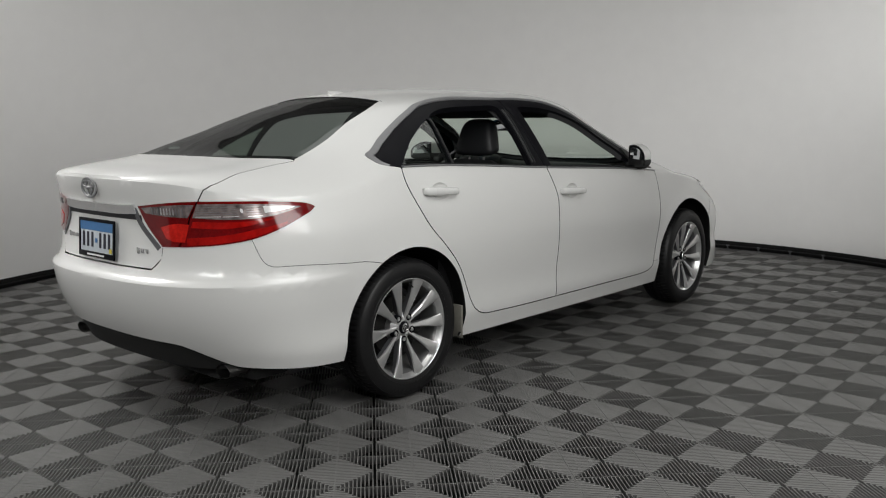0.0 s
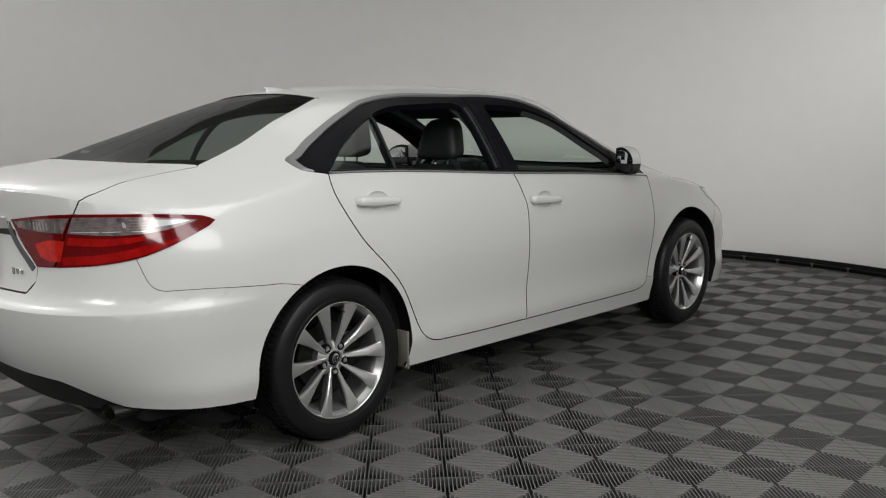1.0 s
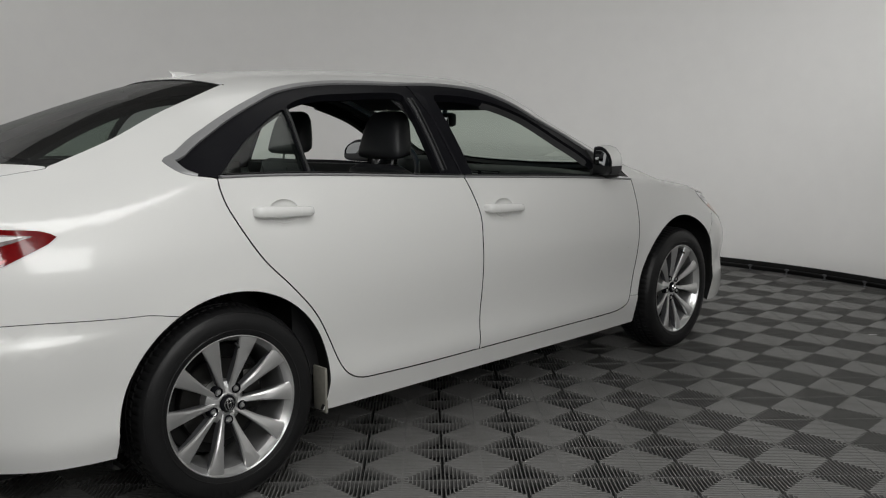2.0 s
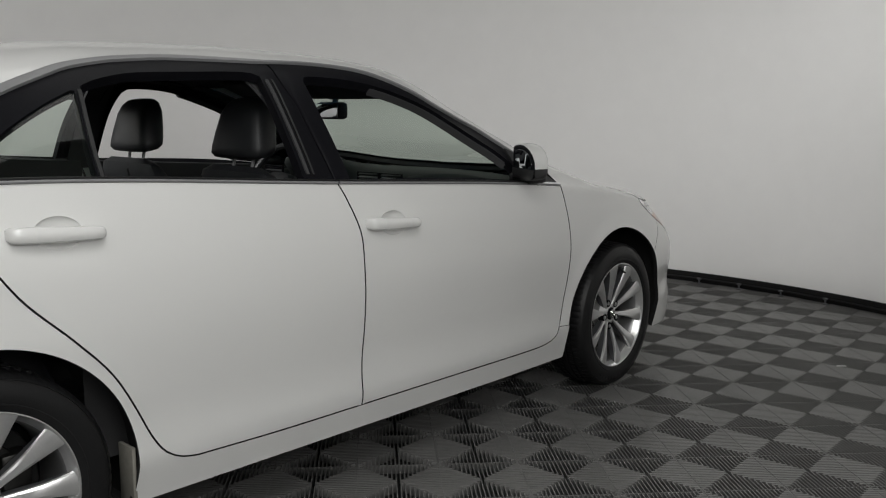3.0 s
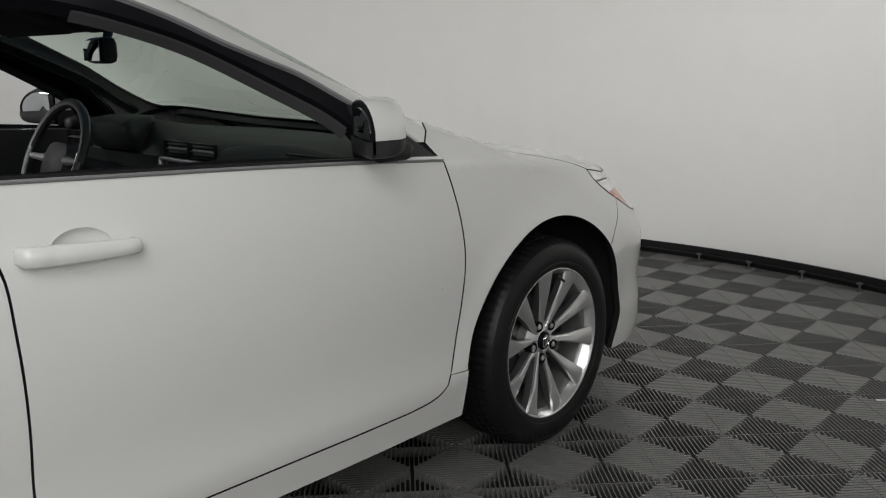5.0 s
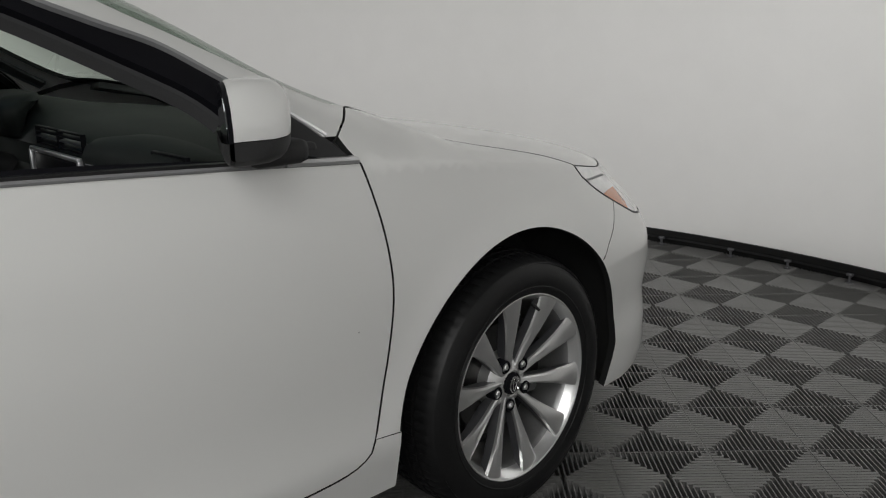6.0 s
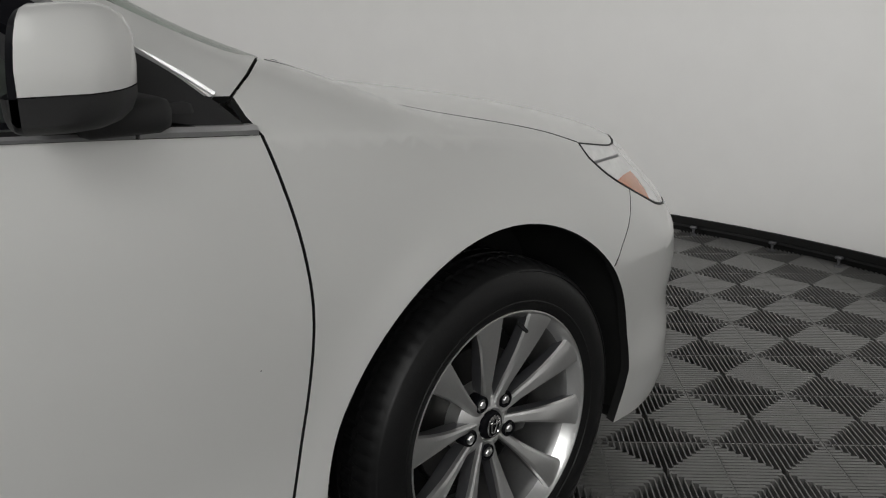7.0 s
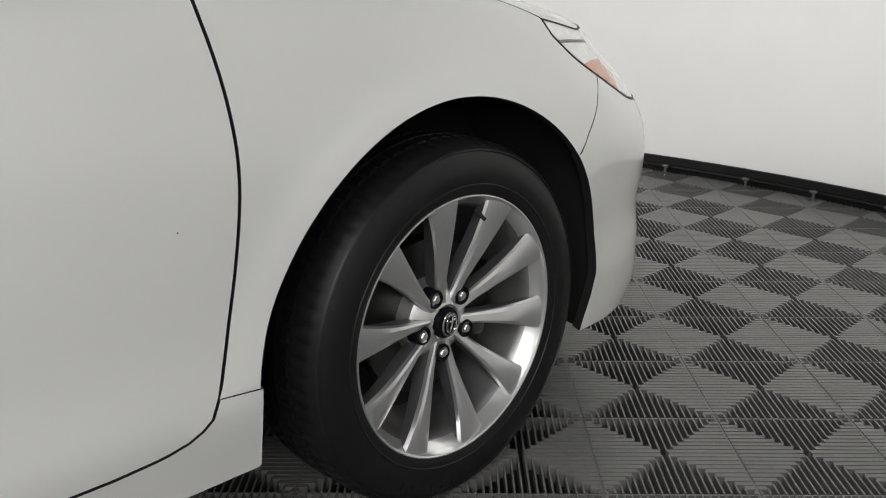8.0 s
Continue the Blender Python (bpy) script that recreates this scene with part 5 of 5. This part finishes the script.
def headrest(bm, x, y, z, w=0.27, h=0.20, d=0.115):
    rows = []
    for f, ww, dd in ((0.0, 0.74, 0.45), (0.03, 0.95, 0.75), (0.10, 1.04, 0.96), (0.22, 1.02, 1.0), (0.45, 0.93, 1.0), (0.75, 0.82, 0.90), (0.91, 0.70, 0.70), (0.98, 0.54, 0.48), (1.0, 0.40, 0.34)):
        rows.append(((x, y - 0.020 + 0.035 * f, z - h / 2 + h * f), w * ww, d * dd, 8))
    pad(bm, rows)


def front_seat(x):
    seat = new("front_seat")
    seat.parent = car
    tagged(seat, "black leather front seat with a headrest")
    bm = bmesh.new()
    pad(bm, [((x, 1.395, 0.40), 0.46, 0.46, 0), ((x, 1.395, 0.43), 0.53, 0.54, 0), ((x, 1.395, 0.50), 0.53, 0.54, 3), ((x, 1.395, 0.545), 0.47, 0.48, 3), ((x, 1.395, 0.55), 0.3, 0.3, 3)])
    part("seat_cushion", bm, LEATHER, seat)
    bm = bmesh.new()
    rows = []
    for f, w, d in ((0.0, 0.42, 0.10), (0.03, 0.50, 0.15), (0.3, 0.53, 0.165), (0.6, 0.52, 0.155), (0.85, 0.45, 0.125), (0.96, 0.38, 0.09), (1.0, 0.28, 0.04)):
        rows.append(((x, 1.215 - 0.135 * f, 0.48 + 0.585 * f), w, d, -13))
    pad(bm, rows)
    part("backrest", bm, LEATHER, seat)
    bm = bmesh.new()
    headrest(bm, x, 1.124, 1.197, w=0.280, h=0.205, d=0.12)
    part("headrest", bm, LEATHER, seat, "padded black headrest", smooth=60)
    for dx in (-0.055, 0.055):
        bm = bmesh.new()
        tube(bm, [(x + dx, 1.098, 1.03), (x + dx, 1.121, 1.14)], 0.006, seg=10)
        part("headrest_post", bm, SATIN, seat)
    for dx in (-0.105, 0.105):
        bm = bmesh.new()
        tube(bm, [(x + dx, 1.220 - 0.135 * f - 0.083, 0.50 + 0.56 * f) for f in np.linspace(0, 0.95, 10)], 0.004, seg=6)
        part("piping", bm, PLASTIC, seat)


front_seat(0.365), front_seat(-0.365)
bench = new("rear_bench")
bench.parent = car
tagged(bench, "black leather rear bench with headrests")
bm = bmesh.new()
pad(bm, [((0, 0.50, 0.36), 1.22, 0.44, 0), ((0, 0.50, 0.40), 1.28, 0.50, 0), ((0, 0.50, 0.49), 1.28, 0.50, 4), ((0, 0.50, 0.52), 1.2, 0.42, 4)], power=0.3)
part("seat_cushion", bm, LEATHER, bench)
bm = bmesh.new()
pad(bm, [((0, 0.28, 0.44), 1.20, 0.10, -20), ((0, 0.26, 0.50), 1.26, 0.17, -20), ((0, 0.12, 0.86), 1.22, 0.16, -20), ((0, 0.075, 0.98), 1.14, 0.11, -20), ((0, 0.065, 1.0), 1.0, 0.05, -20)], power=0.3)
part("backrest", bm, LEATHER, bench)
for x in (-0.36, 0.36):
    bm = bmesh.new()
    headrest(bm, x, 0.055, 1.045, w=0.25, h=0.13, d=0.10)
    part("headrest", bm, LEATHER, bench, smooth=60)
bm = bmesh.new()
box(bm, (1.20, 0.50, 0.03), (0, -0.235, 1.035), 0.01)
part("parcel_shelf", bm, FABRIC, car, "dark parcel shelf under the rear window")


def lining(bm):
    outline = loop(spline([(0.26, 1.0), (0.28, 0.70), (0.36, 0.56), (0.60, 0.535), (1.05, 0.525), (1.25, 0.47), (1.48, 0.44), (1.65, 0.52), (1.74, 0.70), (1.775, 1.0)]), straight((1.775, 1.0), (0.26, 1.0)))
    patch(bm, over, outline, step=0.05, out=-0.030, flange=0.006)


shell("headliner", lining, FABRIC, car, "dark cloth headliner", sides=0)


for path, w in (([(1.52, 0.46), (1.75, 0.33), (2.0, 0.25), (2.28, 0.20)], 0.07), ([(0.30, 0.52), (0.10, 0.40), (-0.12, 0.30), (-0.30, 0.22)], 0.12)):
    line = spline(path)
    shell("pillar_trim", lambda bm: patch(bm, over, loop(beside(line, w / 2), beside(line, -w / 2)[::-1]), step=0.05, out=-0.030, flange=0.01), FABRIC, car, "dark pillar trim")


def b_trim(bm):
    line = spline([(1.06, 0.50), (1.075, 0.25), (1.085, 0.0)])
    patch(bm, over, loop(beside(line, 0.055), beside(line, -0.055)[::-1]), step=0.05, out=-0.045, flange=0.01)


shell("belt_pillar_trim", b_trim, FABRIC, car, "dark centre pillar trim")


def door_inner(bm, y0, y1):
    rows = []
    for y in np.linspace(y0, y1, 14):
        t = float(shoulder(y))
        x = float(wrap(y, t)[0])
        rows.append([bm.verts.new(p) for p in ((x - 0.030, y, t + 0.006), (x - 0.075, y, t + 0.002), (x - 0.085, y, t - 0.06), (x - 0.075, y, t - 0.22), (x - 0.14, y, t - 0.25), (x - 0.13, y, t - 0.30), (x - 0.07, y, t - 0.34), (x - 0.07, y, 0.34))])
    for p, q in zip(rows, rows[1:]):
        for i in range(7):
            bm.faces.new((p[i], p[i + 1], q[i + 1], q[i]))


mesh_pair("door_card", lambda bm: door_inner(bm, 0.30, 1.08), PLASTIC, rear_doors, "black inner door panel")
mesh_pair("door_card", lambda bm: door_inner(bm, 1.13, 2.24), PLASTIC, front_doors, "black inner door panel")

dash = new("dashboard")
dash.parent = car
tagged(dash, "black dashboard with silver trim and air vents")
bm = bmesh.new()
rows = []
for x in np.linspace(-0.74, 0.74, 25):
    hump = 0.045 * math.exp(-((x + 0.37) / 0.17) ** 2)
    edge = 0.03 * (abs(x) / 0.74) ** 4
    rows.append([bm.verts.new(p) for p in ((x, 2.46 - 0.14 * (x / 0.74) ** 2, 0.985 - edge), (x, 2.27, 0.990 + 0.3 * hump - edge), (x, 2.13, 0.990 + hump - edge), (x, 2.06, 0.975 + hump * 0.9 - edge), (x, 2.035, 0.955 - edge), (x, 2.02, 0.93), (x, 2.05, 0.86), (x, 2.00, 0.80), (x, 2.02, 0.62), (x, 2.1, 0.50))])
for p, q in zip(rows, rows[1:]):
    for i in range(9):
        bm.faces.new((p[i], p[i + 1], q[i + 1], q[i]))
part("fascia", bm, DASH, dash, smooth=50)
for x in (0.03, 0.175, 0.66, -0.66):
    vent = new("air_vent")
    vent.parent = dash
    tagged(vent, "black air vent with a silver surround")
    bm = bmesh.new()
    for z in (-0.022, 0.022):
        box(bm, (0.135, 0.012, 0.005), (x, 2.010, 0.962 + z), 0.002)
    for dx in (-0.068, 0.068):
        box(bm, (0.005, 0.012, 0.049), (x + dx, 2.010, 0.962), 0.002)
    part("surround", bm, BLACK, vent)
    for k in range(3):
        bm = bmesh.new()
        box(bm, (0.128, 0.016, 0.004), (x, 2.012, 0.950 + 0.012 * k), 0.001, Matrix.Rotation(radians(12), 4, "X"))
        part("slat", bm, ALLOY_DARK if k == 1 else BLACK, vent)
bm = bmesh.new()
box(bm, (0.46, 0.012, 0.008), (0.50, 1.998, 0.897), 0.003)
part("trim_bar", bm, CHROME, dash, "silver trim bar")
bm = bmesh.new()
box(bm, (0.28, 0.012, 0.12), (0.105, 1.998, 0.862), 0.006)
part("display", bm, BLACK, dash, "dark display")
bm = bmesh.new()
box(bm, (0.30, 0.014, 0.012), (0.105, 1.992, 0.931), 0.004)
for x in (-0.045, 0.255):
    box(bm, (0.012, 0.014, 0.13), (x, 1.992, 0.866), 0.004)
part("display_surround", bm, BRUSHED, dash, "bright bar round the display")
# the padded passenger side: a long swept bulge with a bright stitched line below it
bm = bmesh.new()
rows = []
for k in range(21):
    f = k / 20
    x = 0.265 + 0.465 * f
    rise = math.sin(math.pi * (0.10 + 0.72 * f)) ** 0.7
    rows.append([bm.verts.new(q) for q in ((x, 2.060, 0.900), (x, 2.012, 0.905), (x, 1.996, 0.920), (x, 1.994, 0.935 + 0.012 * rise), (x, 2.004, 0.950 + 0.030 * rise), (x, 2.030, 0.958 + 0.042 * rise), (x, 2.080, 0.955 + 0.044 * rise))])
for p, q in zip(rows, rows[1:]):
    for i in range(6):
        bm.faces.new((p[i], p[i + 1], q[i + 1], q[i]))
part("airbag_cover", bm, DASH, dash, "swept padded cover before the passenger", smooth=60)
for z in (0.9215, 0.9265):
    bm = bmesh.new()
    tube(bm, [(0.285 + 0.44 * f, 1.993 - 0.002 * math.sin(math.pi * f), z + 0.004 * math.sin(math.pi * f)) for f in np.linspace(0, 1, 15)], 0.0012, seg=6)
    part("stitch_line", bm, BRUSHED, dash)
bm = bmesh.new()
pad(bm, [((-0.37, 2.02, 0.94), 0.30, 0.05, 0), ((-0.37, 2.01, 1.0), 0.36, 0.10, 0), ((-0.37, 2.03, 1.030), 0.34, 0.14, 0), ((-0.37, 2.06, 1.045), 0.22, 0.10, 0)])
part("gauge_hood", bm, DASH, dash, smooth=60)
bm = bmesh.new()
box(bm, (0.30, 0.9, 0.36), (0, 1.50, 0.42), 0.04)
part("console", bm, PLASTIC, car, "black centre console")

wheel_ob = new("steering_wheel")
wheel_ob.parent = car
tagged(wheel_ob, "black steering wheel with silver spokes")
sw = Matrix.Translation((-0.37, 1.80, 0.925)) @ Matrix.Rotation(radians(66), 4, "X")
bm = bmesh.new()
tube(bm, [sw @ Vector((0.187 * math.cos(a), 0.187 * math.sin(a), 0)) for a in np.linspace(0, 2 * math.pi, 41)], 0.0155, seg=10, caps=False)
part("rim", bm, LEATHER, wheel_ob)
bm = bmesh.new()
tube(bm, [sw @ Vector((0.176 * math.cos(a), 0.176 * math.sin(a), 0.009)) for a in np.linspace(math.pi * 0.95, 2.05 * math.pi, 31)], 0.004, seg=6)
part("rim_trim", bm, BRUSHED, wheel_ob, "thin silver inlay")
bm = bmesh.new()
pad(bm, [(sw @ Vector((0, -0.01, -0.04)), 0.16, 0.14, 66), (sw @ Vector((0, -0.01, 0.0)), 0.15, 0.13, 66), (sw @ Vector((0, -0.01, 0.015)), 0.09, 0.08, 66)])
part("hub", bm, PLASTIC, wheel_ob)
for a in (0, 180, 270):
    bm = bmesh.new()
    c, s = math.cos(radians(a)), math.sin(radians(a))
    tube(bm, [sw @ Vector((0.06 * c, 0.06 * s, -0.012)), sw @ Vector((0.12 * c, 0.12 * s, -0.006)), sw @ Vector((0.182 * c, 0.182 * s, 0))], [0.018, 0.012, 0.010], seg=8)
    part("spoke", bm, SATIN, wheel_ob)
bm = bmesh.new()
tube(bm, [(-0.37, 1.83, 0.91), (-0.37, 2.05, 0.84)], 0.035, seg=12)
part("column", bm, PLASTIC, wheel_ob)

rvm = new("rear_view_mirror")
rvm.parent = car
tagged(rvm, "black rear-view mirror on the windshield")
bm = bmesh.new()
box(bm, (0.235, 0.045, 0.072), (0.03, 1.80, 1.257), 0.018, Matrix.Rotation(radians(-14), 4, "Z"))
part("mirror_body", bm, PLASTIC, rvm)
bm = bmesh.new()
box(bm, (0.21, 0.003, 0.056), (0.024, 1.775, 1.257), 0.001, Matrix.Rotation(radians(-14), 4, "Z"))
part("mirror_glass", bm, SILVER_GLASS, rvm)
bm = bmesh.new()
tube(bm, [(0.03, 1.815, 1.27), (0.015, 1.84, 1.325), (0.0, 1.835, 1.352)], [0.012, 0.014, 0.026], seg=10)
part("mirror_stem", bm, PLASTIC, rvm)
for x in (-0.36, 0.36):
    bm = bmesh.new()
    box(bm, (0.46, 0.17, 0.018), (x * 0.80, 1.690, 1.342), 0.006, Matrix.Rotation(radians(-22), 4, "X"))
    part("sun_visor", bm, FABRIC, car, "folded-up dark sun visor")
bm = bmesh.new()
box(bm, (0.16, 0.19, 0.030), (0.0, 1.675, 1.350), 0.008, Matrix.Rotation(radians(-20), 4, "X"))
part("roof_console", bm, FABRIC, car, "dark overhead console between the visors")
bm = bmesh.new()
box(bm, (0.085, 0.002, 0.018), (-0.30, -0.478, 1.176), 0.0005, Matrix.Rotation(radians(-52), 4, "X"))
part("window_sticker", bm, PAPER, rear_window, "small white sticker of unreadable print", smooth=0)

# ---- small things on the floor and along the wall ----
scrap = thing("paper_scrap", "small white paper scrap lying on the floor tiles", "scrap", (1.55, 3.823, 0.001))
bm = bmesh.new()
box(bm, (0.045, 0.016, 0.0016), (0, 0, 0.001), 0.0005, Matrix.Rotation(radians(38), 4, "Z"))
part("scrap", bm, PAPER, scrap, smooth=0)
for x in (-0.36, 0.035, 0.345, 0.66, 0.98):
    a = math.acos((x - BOOTH_X) / BOOTH_R)
    stand = thing("wall_foot", "small grey levelling foot under the booth wall", "foot", at_angle(a, BOOTH_R - 0.02, 0), group="wall feet")
    stand.rotation_euler = (0, 0, a)
    bm = bmesh.new()
    lathe(bm, [(0.0005, 0.0), (0.017, 0.0), (0.017, 0.006), (0.006, 0.010), (0.006, 0.045), (0.0005, 0.045)], seg=16, axis="z")
    part("screw_foot", bm, ALLOY_DARK, stand)
    bm = bmesh.new()
    box(bm, (0.020, 0.030, 0.012), (0, 0, 0.040), 0.003)
    part("bracket", bm, ALLOY_DARK, stand)


def shade_band(bm):
    patch(bm, over, loop(spline(XY((0.50, 1.600), (0.25, 1.622)) + [(1.632, 1.0)]), straight((1.632, 1.0), (1.955, 1.0)), spline([(1.955, 1.0)] + XY((0.25, 1.935), (0.50, 1.895)))), out=-0.009)


shell("shade_band", shade_band, BLUE_TINT, windshield, "blue shade band along the top of the windshield", sides=0)

bm = bmesh.new()
spot = Vector(wrap(2.262, 0.621).tolist())
lathe(bm, [(0.0003, 0.0006), (0.0011, 0.0005), (0.0014, -0.001)], seg=9, m=Matrix.Translation(spot))
part("paint_chip", bm, STEEL, front_doors[0], "tiny dark chip in the paint")
